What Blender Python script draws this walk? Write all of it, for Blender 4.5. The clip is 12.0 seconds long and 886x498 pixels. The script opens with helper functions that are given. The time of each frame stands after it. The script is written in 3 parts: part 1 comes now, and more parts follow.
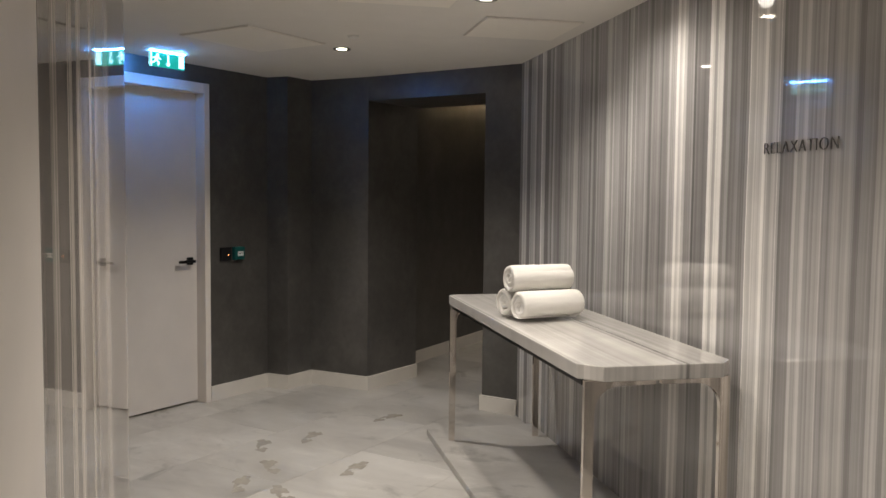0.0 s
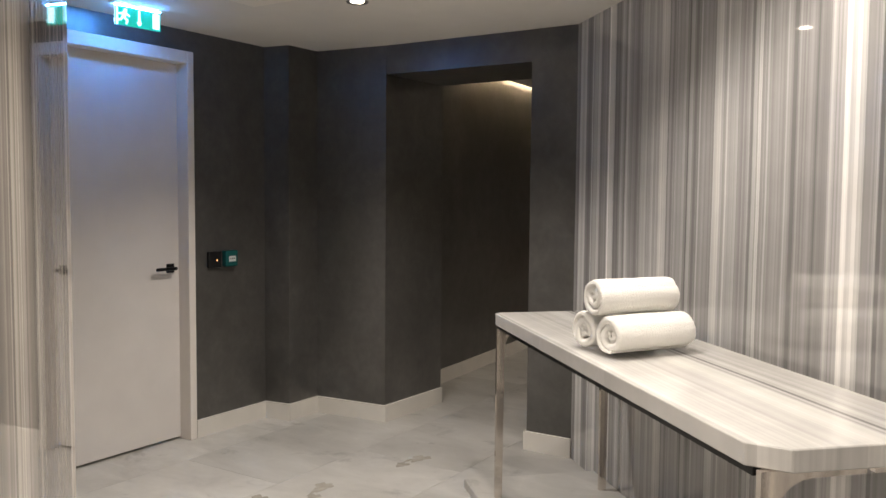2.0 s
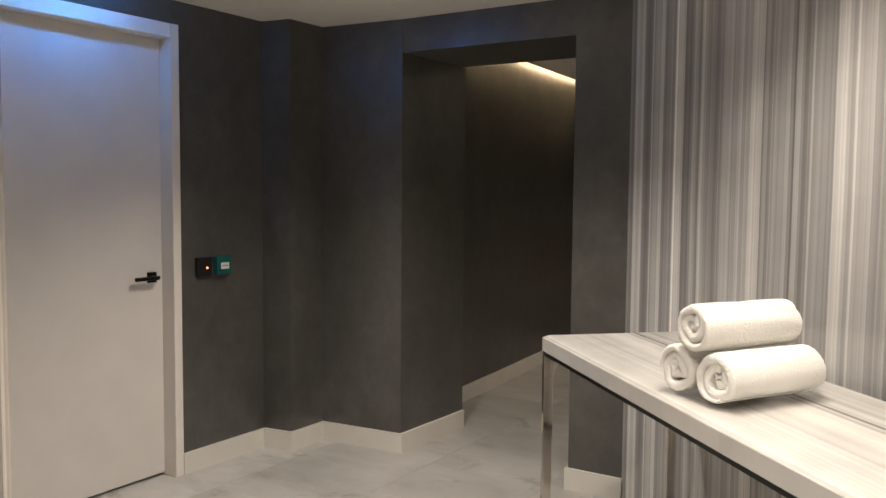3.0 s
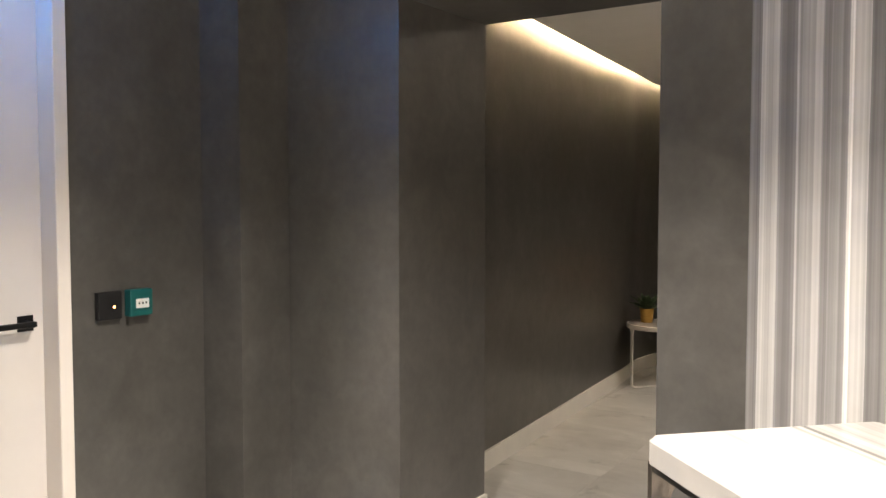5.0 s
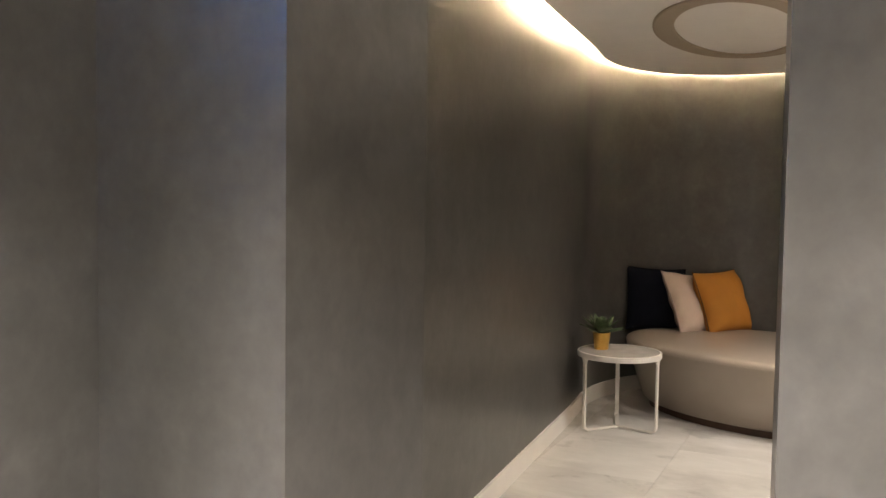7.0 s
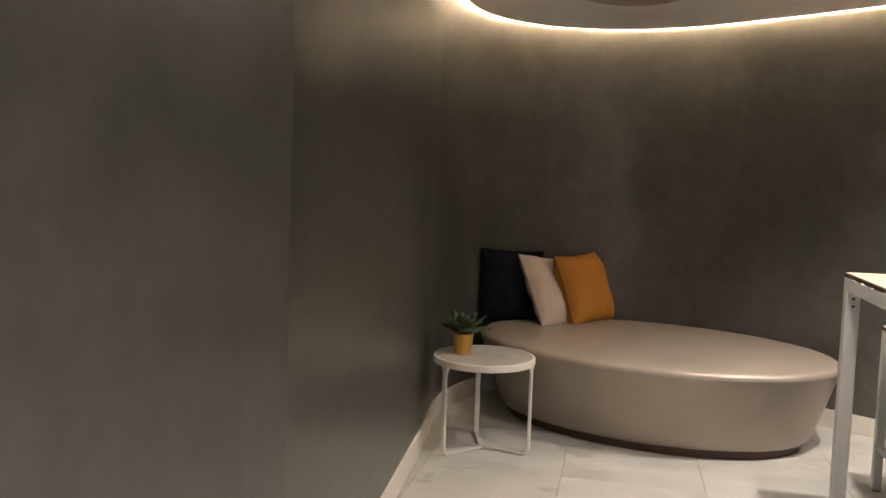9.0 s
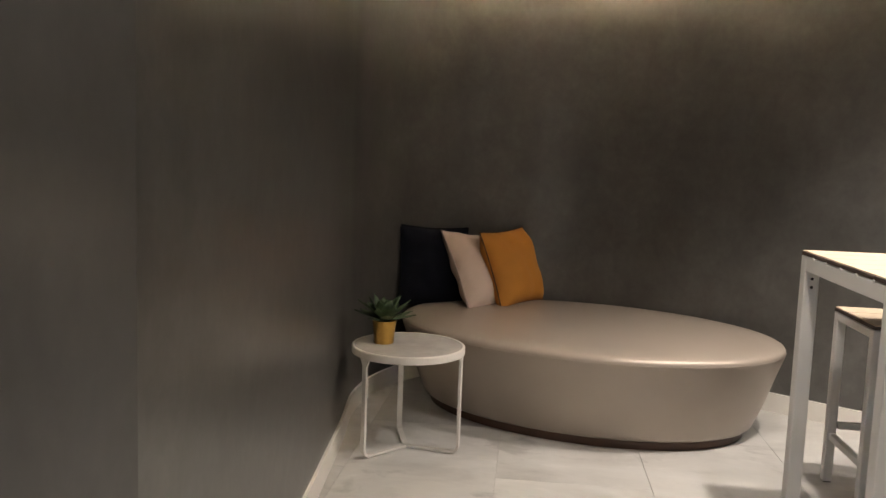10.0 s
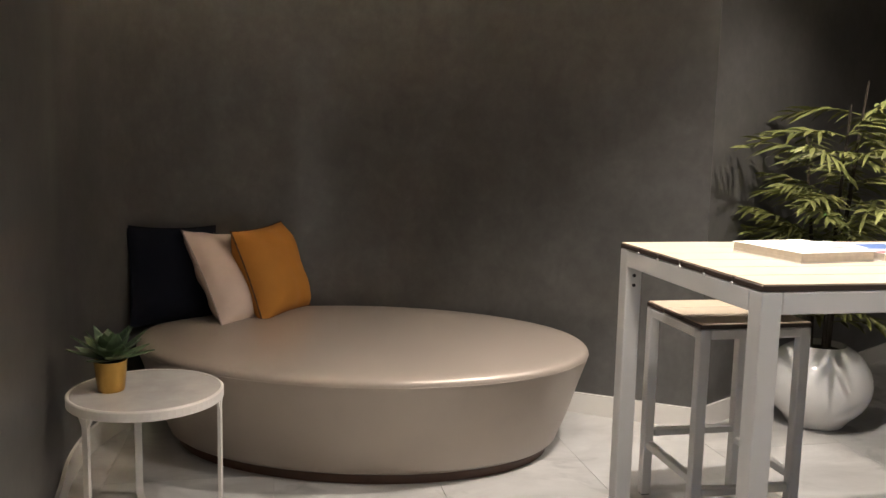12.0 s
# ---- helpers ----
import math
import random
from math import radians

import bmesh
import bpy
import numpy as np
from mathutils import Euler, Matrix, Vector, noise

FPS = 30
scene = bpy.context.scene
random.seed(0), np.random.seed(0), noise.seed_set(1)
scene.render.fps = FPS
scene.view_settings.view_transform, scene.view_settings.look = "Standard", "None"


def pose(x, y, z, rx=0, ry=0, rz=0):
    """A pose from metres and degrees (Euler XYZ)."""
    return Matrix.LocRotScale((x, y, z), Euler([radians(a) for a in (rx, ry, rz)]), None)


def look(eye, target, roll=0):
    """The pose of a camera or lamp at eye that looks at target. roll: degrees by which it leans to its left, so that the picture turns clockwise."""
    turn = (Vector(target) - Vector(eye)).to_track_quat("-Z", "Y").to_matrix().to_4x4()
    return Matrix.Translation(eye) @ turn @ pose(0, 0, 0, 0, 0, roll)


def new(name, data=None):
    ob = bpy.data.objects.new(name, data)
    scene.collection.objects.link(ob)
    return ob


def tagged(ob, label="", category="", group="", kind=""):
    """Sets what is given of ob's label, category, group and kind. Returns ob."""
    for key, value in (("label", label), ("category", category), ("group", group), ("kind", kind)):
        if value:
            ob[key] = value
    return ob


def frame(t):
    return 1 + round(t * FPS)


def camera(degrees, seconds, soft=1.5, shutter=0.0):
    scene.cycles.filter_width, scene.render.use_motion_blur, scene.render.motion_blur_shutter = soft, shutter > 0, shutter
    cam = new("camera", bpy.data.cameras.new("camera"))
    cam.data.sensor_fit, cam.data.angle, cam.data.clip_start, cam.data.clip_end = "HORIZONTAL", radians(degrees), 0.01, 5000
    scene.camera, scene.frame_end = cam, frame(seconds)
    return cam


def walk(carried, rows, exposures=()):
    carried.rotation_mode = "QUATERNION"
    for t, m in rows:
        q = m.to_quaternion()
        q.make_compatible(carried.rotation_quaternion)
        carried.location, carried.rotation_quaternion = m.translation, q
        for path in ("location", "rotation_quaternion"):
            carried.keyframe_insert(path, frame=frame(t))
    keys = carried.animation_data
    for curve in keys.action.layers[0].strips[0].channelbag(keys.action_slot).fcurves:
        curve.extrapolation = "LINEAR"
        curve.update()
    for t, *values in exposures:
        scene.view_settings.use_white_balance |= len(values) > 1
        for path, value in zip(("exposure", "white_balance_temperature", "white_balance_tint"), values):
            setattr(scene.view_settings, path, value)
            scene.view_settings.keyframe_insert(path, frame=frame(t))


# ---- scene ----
cam = camera(56.0, 12.0)
PATH = [
    (0, (0.103, 0.855, 1.426), (-0.975, 2.535, 1.301), 0.6),
    (0.5, (-0.031, 0.989, 1.404), (-1.113, 2.668, 1.285), 0.6),
    (1, (-0.191, 1.175, 1.407), (-1.267, 2.857, 1.286), 0.6),
    (1.5, (-0.379, 1.39, 1.388), (-1.46, 3.069, 1.267), 0.6),
    (2, (-0.606, 1.6, 1.395), (-1.685, 3.279, 1.265), 0.5),
    (2.5, (-0.829, 1.843, 1.396), (-1.907, 3.521, 1.262), 0.5),
    (3, (-1.069, 2.094, 1.395), (-2.151, 3.771, 1.257), 0.5),
    (3.2, (-1.155, 2.192, 1.41), (-2.238, 3.868, 1.271), 0.5),
    (4.8, (-1.743, 3.069, 1.364), (-2.837, 4.74, 1.26), 0.0),
    (5, (-1.826, 3.167, 1.345), (-2.91, 4.844, 1.244), 0.0),
    (5.5, (-2.007, 3.438, 1.349), (-3.074, 5.127, 1.252), -0.1),
    (6, (-2.23, 3.702, 1.351), (-3.272, 5.407, 1.252), -0.2),
    (6.5, (-2.396, 3.962, 1.355), (-3.385, 5.697, 1.247), 0.4),
    (7, (-2.551, 4.224, 1.354), (-3.434, 6.015, 1.248), 0.8),
    (7.5, (-2.729, 4.453, 1.351), (-3.485, 6.3, 1.219), 1.1),
    (7.7, (-2.78, 4.547, 1.359), (-3.475, 6.416, 1.211), 1.1),
    (9.3, (-3.211, 5.307, 1.352), (-3.573, 7.265, 1.173), 1.9),
    (9.5, (-3.234, 5.388, 1.339), (-3.549, 7.353, 1.143), 1.9),
    (10, (-3.289, 5.612, 1.328), (-3.498, 7.588, 1.103), 2.1),
    (10.5, (-3.34, 5.803, 1.321), (-3.465, 7.785, 1.087), 2.3),
    (11, (-3.367, 6.019, 1.337), (-3.4, 8.003, 1.09), 1.7),
    (11.5, (-3.406, 6.193, 1.324), (-3.248, 8.17, 1.062), 1.4),
    (12, (-3.391, 6.353, 1.334), (-2.99, 8.296, 1.078), 1.3),
]
EXPO = [(0.0, -0.33, 6850, 10), (1.0, -0.15, 6850, 10), (2.0, 0.1, 6850, 10), (3.2, 0.16, 7150, 10), (4.8, 1.12, 7050, 10), (5.5, 1.58, 6950, 10), (6.2, 1.86, 6750, 10), (7.0, 1.92, 6750, 10), (7.7, 1.85, 6850, 10), (9.3, 1.7, 6650, 10), (12.0, 1.75, 6300, 10)]
walk(cam, [(t, look(eye, target, roll)) for t, eye, target, roll in PATH], EXPO)

# ---- world ----
world = bpy.data.worlds.new("world")
scene.world = world
world.use_nodes = True
world.node_tree.nodes["Background"].inputs[0].default_value = (0.05, 0.05, 0.05, 1)
world.node_tree.nodes["Background"].inputs[1].default_value = 0.05

CEIL, CEIL2, TOP, LINTEL = 2.28, 2.33, 2.60, 2.11
WARM, NEUT = (1.0, 0.86, 0.69), (1.0, 0.945, 0.885)
S2 = math.sqrt(0.5)


def corr(a, d, z=0.0):
    """Corridor coordinates: a along the marble wall (growing to the start), d out of it into the corridor."""
    return Vector((1.63 + a * S2 - d * S2, 1.63 - a * S2 - d * S2, z))


CORR = Matrix(((S2, -S2, 0, 1.63), (-S2, -S2, 0, 1.63), (0, 0, 1, 0), (0, 0, 0, 1)))


# ---- materials ----
def material(name):
    m = bpy.data.materials.new(name)
    m.use_nodes = True
    return m, m.node_tree.nodes, m.node_tree.links, m.node_tree.nodes["Principled BSDF"]


def mapped(ns, ln, scale=(1, 1, 1)):
    tc = ns.new("ShaderNodeTexCoord")
    mp = ns.new("ShaderNodeMapping")
    mp.inputs["Scale"].default_value = scale
    ln.new(tc.outputs["Object"], mp.inputs["Vector"])
    return mp.outputs["Vector"]


def noise_node(ns, ln, vec, scale, detail=4.0, rough=0.55, distort=0.0):
    n = ns.new("ShaderNodeTexNoise")
    n.inputs["Scale"].default_value = scale
    n.inputs["Detail"].default_value = detail
    n.inputs["Roughness"].default_value = rough
    n.inputs["Distortion"].default_value = distort
    ln.new(vec, n.inputs["Vector"])
    return n.outputs["Fac"]


def ramp(ns, ln, fac, stops):
    r = ns.new("ShaderNodeValToRGB")
    stops = [(p, (c, c, c) if isinstance(c, (int, float)) else c) for p, c in stops]
    els = r.color_ramp.elements
    els[0].position, els[1].position = stops[0][0], stops[-1][0]
    for p, _ in stops[1:-1]:
        els.new(p)
    for e, (p, c) in zip(sorted(els, key=lambda q: q.position), stops):
        e.color = (*c, 1)
    ln.new(fac, r.inputs["Fac"])
    return r.outputs["Color"]


def mix(ns, ln, fac, a, b, mode="MIX"):
    m = ns.new("ShaderNodeMix")
    m.data_type, m.blend_type = "RGBA", mode
    for k, v in ((0, fac), (6, a), (7, b)):
        sock = m.inputs[k]
        if isinstance(v, (int, float)):
            sock.default_value = v if k == 0 else (v, v, v, 1)
        elif isinstance(v, tuple):
            sock.default_value = (*v, 1)
        else:
            ln.new(v, sock)
    return m.outputs[2]


def bump(ns, ln, bsdf, height, strength, dist=0.002):
    b = ns.new("ShaderNodeBump")
    b.inputs["Strength"].default_value = strength
    b.inputs["Distance"].default_value = dist
    ln.new(height, b.inputs["Height"])
    ln.new(b.outputs["Normal"], bsdf.inputs["Normal"])


def plain(name, colour, rough=0.5, metal=0.0, vary=0.08, grain=120.0, relief=0.15, big=6.0, depth=0.001):
    """A surface of one colour with faint clouding, fine grain and uneven gloss."""
    m, ns, ln, b = material(name)
    v = mapped(ns, ln)
    n1, n2 = noise_node(ns, ln, v, big), noise_node(ns, ln, v, grain, 3)
    lo, hi = [tuple(max(0, c * k) for c in colour) for k in (1 - vary, 1 + vary)]
    c = ramp(ns, ln, n1, [(0.3, lo), (0.7, hi)])
    ln.new(c, b.inputs["Base Color"])
    ln.new(ramp(ns, ln, n1, [(0.3, max(0.02, rough - 0.05) if rough < 0.28 else max(0.29, rough - 0.05)), (0.7, rough + (0.03 if rough < 0.22 else 0.05))]), b.inputs["Roughness"])
    b.inputs["Metallic"].default_value = metal
    if relief:
        bump(ns, ln, b, n2, relief, depth)
    return m


def glow(name, colour, strength):
    m, ns, ln, b = material(name)
    b.inputs["Base Color"].default_value = (*colour, 1)
    b.inputs["Emission Color"].default_value = (*colour, 1)
    b.inputs["Emission Strength"].default_value = strength
    return m


def dark_plaster():
    """Dark polished plaster: soft trowel clouds, faint upright sweeps, waxed sheen."""
    m, ns, ln, b = material("dark_plaster")
    v = mapped(ns, ln)
    sweep = noise_node(ns, ln, mapped(ns, ln, (2.6, 2.6, 0.9)), 1.3, 4, 0.5, 0.2)
    cloud = noise_node(ns, ln, v, 1.9, 5, 0.55, 0.25)
    mottle = noise_node(ns, ln, v, 9.0, 6, 0.6, 0.3)
    fine = noise_node(ns, ln, mapped(ns, ln, (11, 11, 9)), 3.0, 5)
    c = ramp(ns, ln, cloud, [(0.30, (0.066, 0.063, 0.058)), (0.52, (0.081, 0.077, 0.072)), (0.75, (0.102, 0.098, 0.092))])
    c = mix(ns, ln, 1.0, c, ramp(ns, ln, sweep, [(0.30, 0.88), (0.70, 1.12)]), "MULTIPLY")
    c = mix(ns, ln, 1.0, c, ramp(ns, ln, mottle, [(0.28, 0.80), (0.5, 1.0), (0.72, 1.22)]), "MULTIPLY")
    c = mix(ns, ln, 1.0, c, ramp(ns, ln, fine, [(0.3, 0.91), (0.7, 1.09)]), "MULTIPLY")
    ln.new(c, b.inputs["Base Color"])
    ln.new(mix(ns, ln, 0.5, ramp(ns, ln, cloud, [(0.3, 0.29), (0.7, 0.32)]), ramp(ns, ln, sweep, [(0.3, 0.29), (0.7, 0.33)])), b.inputs["Roughness"])
    b.inputs["Specular IOR Level"].default_value = 0.8
    bump(ns, ln, b, fine, 0.05, 0.002)
    return m


def striped_marble(name, tint=(1, 1, 1), rough=0.04, contrast=1.0, lines=()):
    """Vein-cut marble: bands of grey, white and taupe across local x."""
    m, ns, ln, b = material(name)
    tc = ns.new("ShaderNodeTexCoord")
    wav = ns.new("ShaderNodeTexNoise")
    wav.inputs["Scale"].default_value = 1.3
    wav.inputs["Detail"].default_value = 3
    ln.new(tc.outputs["Object"], wav.inputs["Vector"])
    sx = ns.new("ShaderNodeSeparateXYZ")
    ln.new(tc.outputs["Object"], sx.inputs[0])
    add = ns.new("ShaderNodeMath")
    add.operation = "MULTIPLY_ADD"
    ln.new(wav.outputs["Fac"], add.inputs[0])
    add.inputs[1].default_value = 0.016
    ln.new(sx.outputs[0], add.inputs[2])
    u = add.outputs[0]

    def bands(scale, seed):
        mu = ns.new("ShaderNodeMath")
        mu.operation = "MULTIPLY_ADD"
        ln.new(u, mu.inputs[0])
        mu.inputs[1].default_value, mu.inputs[2].default_value = scale, seed
        vo = ns.new("ShaderNodeTexVoronoi")
        vo.voronoi_dimensions = "1D"
        vo.inputs["Scale"].default_value = 1.0
        ln.new(mu.outputs[0], vo.inputs["W"])
        sp = ns.new("ShaderNodeSeparateColor")
        ln.new(vo.outputs["Color"], sp.inputs[0])
        return sp.outputs[0]

    def soft(scale, seed):
        mu = ns.new("ShaderNodeMath")
        mu.operation = "MULTIPLY_ADD"
        ln.new(u, mu.inputs[0])
        mu.inputs[1].default_value, mu.inputs[2].default_value = scale, seed
        no = ns.new("ShaderNodeTexNoise")
        no.noise_dimensions = "1D"
        no.inputs["Scale"].default_value = 1.0
        no.inputs["Detail"].default_value = 6
        no.inputs["Roughness"].default_value = 0.7
        ln.new(mu.outputs[0], no.inputs["W"])
        return no.outputs["Fac"]

    wide = ramp(ns, ln, bands(11.5, 3.1), [(0.0, (0.27, 0.259, 0.255)), (0.36, (0.35, 0.337, 0.33)), (0.60, (0.47, 0.455, 0.445)), (0.84, (0.63, 0.61, 0.59)), (1.0, (0.78, 0.76, 0.73))])
    thin = ramp(ns, ln, bands(48, 9.7), [(0.0, 0.68), (0.10, 0.74), (0.16, 0.92), (0.55, 1.0), (0.78, 1.04), (0.84, 1.24), (1.0, 1.40)])
    wisp = ramp(ns, ln, bands(125, 4.3), [(0.0, 0.82), (0.2, 0.95), (0.8, 1.03), (1.0, 1.15)])
    hair = ramp(ns, ln, soft(70, 1.7), [(0.28, 0.84), (0.5, 1.0), (0.72, 1.16)])
    broad = ramp(ns, ln, soft(2.2, 5.2), [(0.3, 0.86), (0.7, 1.16)])
    c = wide
    for layer in (thin, wisp, hair, broad):
        c = mix(ns, ln, 1.0, c, layer, "MULTIPLY")
    c = mix(ns, ln, contrast, (0.52, 0.505, 0.49), c)
    for at, width, tone in lines:
        dist = ns.new("ShaderNodeMath")
        dist.operation = "SUBTRACT"
        ln.new(u, dist.inputs[0])
        dist.inputs[1].default_value = at
        near = ns.new("ShaderNodeMath")
        near.operation = "ABSOLUTE"
        ln.new(dist.outputs[0], near.inputs[0])
        c = mix(ns, ln, 1.0, c, ramp(ns, ln, near.outputs[0], [(0.0, tone), (width, tone), (width * 2.2, 1.0)]), "MULTIPLY")
    c = mix(ns, ln, 1.0, c, tint, "MULTIPLY")
    cl = ramp(ns, ln, noise_node(ns, ln, tc.outputs["Object"], 7, 6), [(0.3, 0.93), (0.7, 1.05)])
    ln.new(mix(ns, ln, 1.0, c, cl, "MULTIPLY"), b.inputs["Base Color"])
    b.inputs["Roughness"].default_value = rough
    b.inputs["Specular IOR Level"].default_value = 0.95
    return m


def floor_stone():
    """Pale grey porcelain with slanting veins; each tile has its own shift."""
    m, ns, ln, b = material("floor_stone")
    info = ns.new("ShaderNodeObjectInfo")
    geo = ns.new("ShaderNodeNewGeometry")
    mul = ns.new("ShaderNodeVectorMath")
    mul.operation = "MULTIPLY_ADD"
    cmb = ns.new("ShaderNodeCombineXYZ")
    for i in (0, 1):
        ln.new(info.outputs["Random"], cmb.inputs[i])
    mul.inputs[1].default_value = (7.0, 11.0, 0)
    ln.new(cmb.outputs[0], mul.inputs[0])
    ln.new(geo.outputs["Position"], mul.inputs[2])
    mp = ns.new("ShaderNodeMapping")
    mp.inputs["Rotation"].default_value = (0, 0, 0.9)
    mp.inputs["Scale"].default_value = (1.0, 2.1, 1.0)
    ln.new(mul.outputs[0], mp.inputs["Vector"])
    v = mp.outputs["Vector"]
    cloud = noise_node(ns, ln, v, 1.5, 8, 0.62, 0.8)
    vein = noise_node(ns, ln, v, 2.4, 9, 0.66, 1.6)
    c = ramp(ns, ln, cloud, [(0.28, (0.40, 0.385, 0.365)), (0.50, (0.51, 0.495, 0.47)), (0.72, (0.59, 0.578, 0.555))])
    c = mix(ns, ln, 1.0, c, ramp(ns, ln, vein, [(0.26, 0.74), (0.38, 0.95), (0.56, 1.0), (0.68, 1.10)]), "MULTIPLY")
    stain = noise_node(ns, ln, geo.outputs["Position"], 3.1, 5, 0.6, 0.5)
    c = mix(ns, ln, 1.0, c, ramp(ns, ln, stain, [(0.60, 1.0), (0.68, 0.72), (0.8, 0.66)]), "MULTIPLY")
    tone = ramp(ns, ln, info.outputs["Random"], [(0.0, 0.84), (1.0, 1.08)])
    ln.new(mix(ns, ln, 1.0, c, tone, "MULTIPLY"), b.inputs["Base Color"])
    ln.new(ramp(ns, ln, cloud, [(0.3, 0.31), (0.7, 0.42)]), b.inputs["Roughness"])
    bump(ns, ln, b, noise_node(ns, ln, v, 40, 4), 0.05, 0.001)
    return m


PLASTER = dark_plaster()
MARBLE = striped_marble("striped_marble")
# Taupe tint stands in for warm reflections in the panel.
MARBLE_REFLECTED = striped_marble("striped_marble_warm_reflection", (1.0, 0.94, 0.875))
MARBLE_TOP = striped_marble("tabletop_marble", (1.16, 1.155, 1.13), 0.16, 0.34, ((0.238, 0.004, 0.42), (0.262, 0.003, 0.7), (0.17, 0.006, 0.82), (0.43, 0.005, 0.84)))
STONE = floor_stone()
GROUT = plain("grout", (0.47, 0.455, 0.43), 0.9, relief=0.1)
SKIRT = plain("skirting_white", (0.72, 0.69, 0.64), 0.4, vary=0.04)
CEILING = plain("ceiling_paint", (0.80, 0.77, 0.725), 0.85, vary=0.02, relief=0.08)
# Lighter than the ceiling paint to stand in for light falling on the hatches.
HATCH_LIT = plain("hatch_paint_lit", (0.90, 0.86, 0.79), 0.6, vary=0.02)
TAN = plain("tan_paint", (0.40, 0.33, 0.25), 0.7, vary=0.03)
CREAM = plain("cream_paint", (0.78, 0.73, 0.68), 0.55, vary=0.03)
DOOR_PAINT = plain("door_paint", (0.70, 0.665, 0.64), 0.42, vary=0.03, relief=0.05)
BLACK = plain("black_metal", (0.012, 0.012, 0.013), 0.35, 0.6)
BLACK_PLASTIC = plain("black_plastic", (0.010, 0.010, 0.011), 0.4)
TEAL = plain("teal_plastic", (0.004, 0.092, 0.090), 0.4)
WHITE_PLASTIC = plain("white_plastic", (0.75, 0.75, 0.72), 0.4)
NICKEL = plain("polished_nickel", (0.74, 0.68, 0.62), 0.07, 1.0, vary=0.05, relief=0.03)
TOWEL = plain("towel_cotton", (0.82, 0.80, 0.76), 0.95, vary=0.05, grain=170, relief=0.7, depth=0.005)
LEATHER = plain("taupe_leather", (0.37, 0.315, 0.265), 0.33, 0.22, vary=0.05, grain=320, relief=0.10, big=3)
WALNUT = plain("walnut_plinth", (0.07, 0.03, 0.016), 0.35, vary=0.2)
NAVY = plain("navy_fabric", (0.004, 0.005, 0.010), 0.85, vary=0.15, grain=420, relief=0.3)
NAVY.node_tree.nodes["Principled BSDF"].inputs["Specular IOR Level"].default_value = 0.12
BLUSH = plain("blush_fabric", (0.60, 0.47, 0.40), 0.9, vary=0.05, grain=420, relief=0.4)
OCHRE = plain("ochre_fabric", (0.46, 0.19, 0.025), 0.85, vary=0.07, grain=420, relief=0.4)
PIPING = plain("dark_piping", (0.10, 0.04, 0.01), 0.8)
GREY_PIPING = plain("grey_piping", (0.35, 0.28, 0.25), 0.8)
POWDER = plain("white_powder_coat", (0.66, 0.63, 0.59), 0.45, vary=0.03)
TOP_STONE = plain("table_stone", (0.50, 0.475, 0.45), 0.20, vary=0.10, big=9)
GOLD = plain("gold_pot", (0.62, 0.38, 0.10), 0.38, 0.85, vary=0.08)
LEAF = plain("succulent_leaf", (0.072, 0.112, 0.055), 0.5, vary=0.35, big=30)
PALM = plain("palm_leaf", (0.175, 0.185, 0.055), 0.55, vary=0.4, big=8)
STEM = plain("dark_stem", (0.03, 0.022, 0.014), 0.8)
SOIL = plain("soil", (0.03, 0.02, 0.014), 0.95, relief=0.6)
GLAZE = plain("white_glaze", (0.72, 0.71, 0.69), 0.12, vary=0.02, relief=0.0)
STEEL = plain("light_grey_steel", (0.70, 0.69, 0.67), 0.42, 0.0, vary=0.03)
SLAT = plain("oak_slat", (0.46, 0.375, 0.275), 0.5, vary=0.12, big=14)
SLAT_EDGE = plain("dark_board_edge", (0.045, 0.028, 0.02), 0.6)
PAPER = plain("paper", (0.62, 0.56, 0.47), 0.8, vary=0.08, big=60)
COVER = plain("cover_card", (0.74, 0.73, 0.71), 0.45, vary=0.03)
INK_GREY = plain("print_grey", (0.22, 0.22, 0.24), 0.5, vary=0.3, big=70)
INK_RED = plain("print_red", (0.5, 0.04, 0.04), 0.5)
INK_BLUE = plain("print_blue", (0.06, 0.12, 0.30), 0.5)
LETTER = plain("letter_grey", (0.13, 0.125, 0.12), 0.45)
SIGN_GREEN = glow("sign_green", (0.0, 0.34, 0.27), 1.3)
SIGN_WHITE = glow("sign_white", (0.40, 0.80, 1.0), 3.6)
# Added emitter colour that throws the sign's blue glow on ceiling and door.
SIGN_SPILL = glow("sign_spill", (0.06, 0.30, 1.0), 400.0)
LAMP = glow("lamp_disc", (1.0, 0.88, 0.74), 40.0)
LED = glow("cove_led", (1.0, 0.80, 0.56), 94.0)
LED_RED = glow("red_led", (1.0, 0.35, 0.12), 6.0)
CHROME_DARK = plain("lamp_trim", (0.10, 0.10, 0.10), 0.4, 0.3)


# ---- mesh helpers ----
def mesh_of(name, bm, mat, smooth=False):
    bmesh.ops.recalc_face_normals(bm, faces=bm.faces)
    me = bpy.data.meshes.new(name)
    bm.to_mesh(me)
    bm.free()
    if isinstance(mat, (list, tuple)):
        for m in mat:
            me.materials.append(m)
    else:
        me.materials.append(mat)
    for p in me.polygons:
        p.use_smooth = smooth
    if smooth:
        me.set_sharp_from_angle(angle=radians(42))
    return me


def part(name, bm, mat, parent=None, label="", smooth=False, m=None):
    """Links a bmesh as one mesh object, under a thing or a part where one is given."""
    ob = new(name, mesh_of(name, bm, mat, smooth))
    if parent:
        ob.parent = parent
    if m is not None:
        ob.matrix_basis = m
    if label:
        ob["label"] = label
    return ob


def thing(name, at, label, category, group="", kind=""):
    ob = new(name)
    ob.empty_display_size = 0.1
    ob.matrix_basis = at
    return tagged(ob, label, category, group, kind)


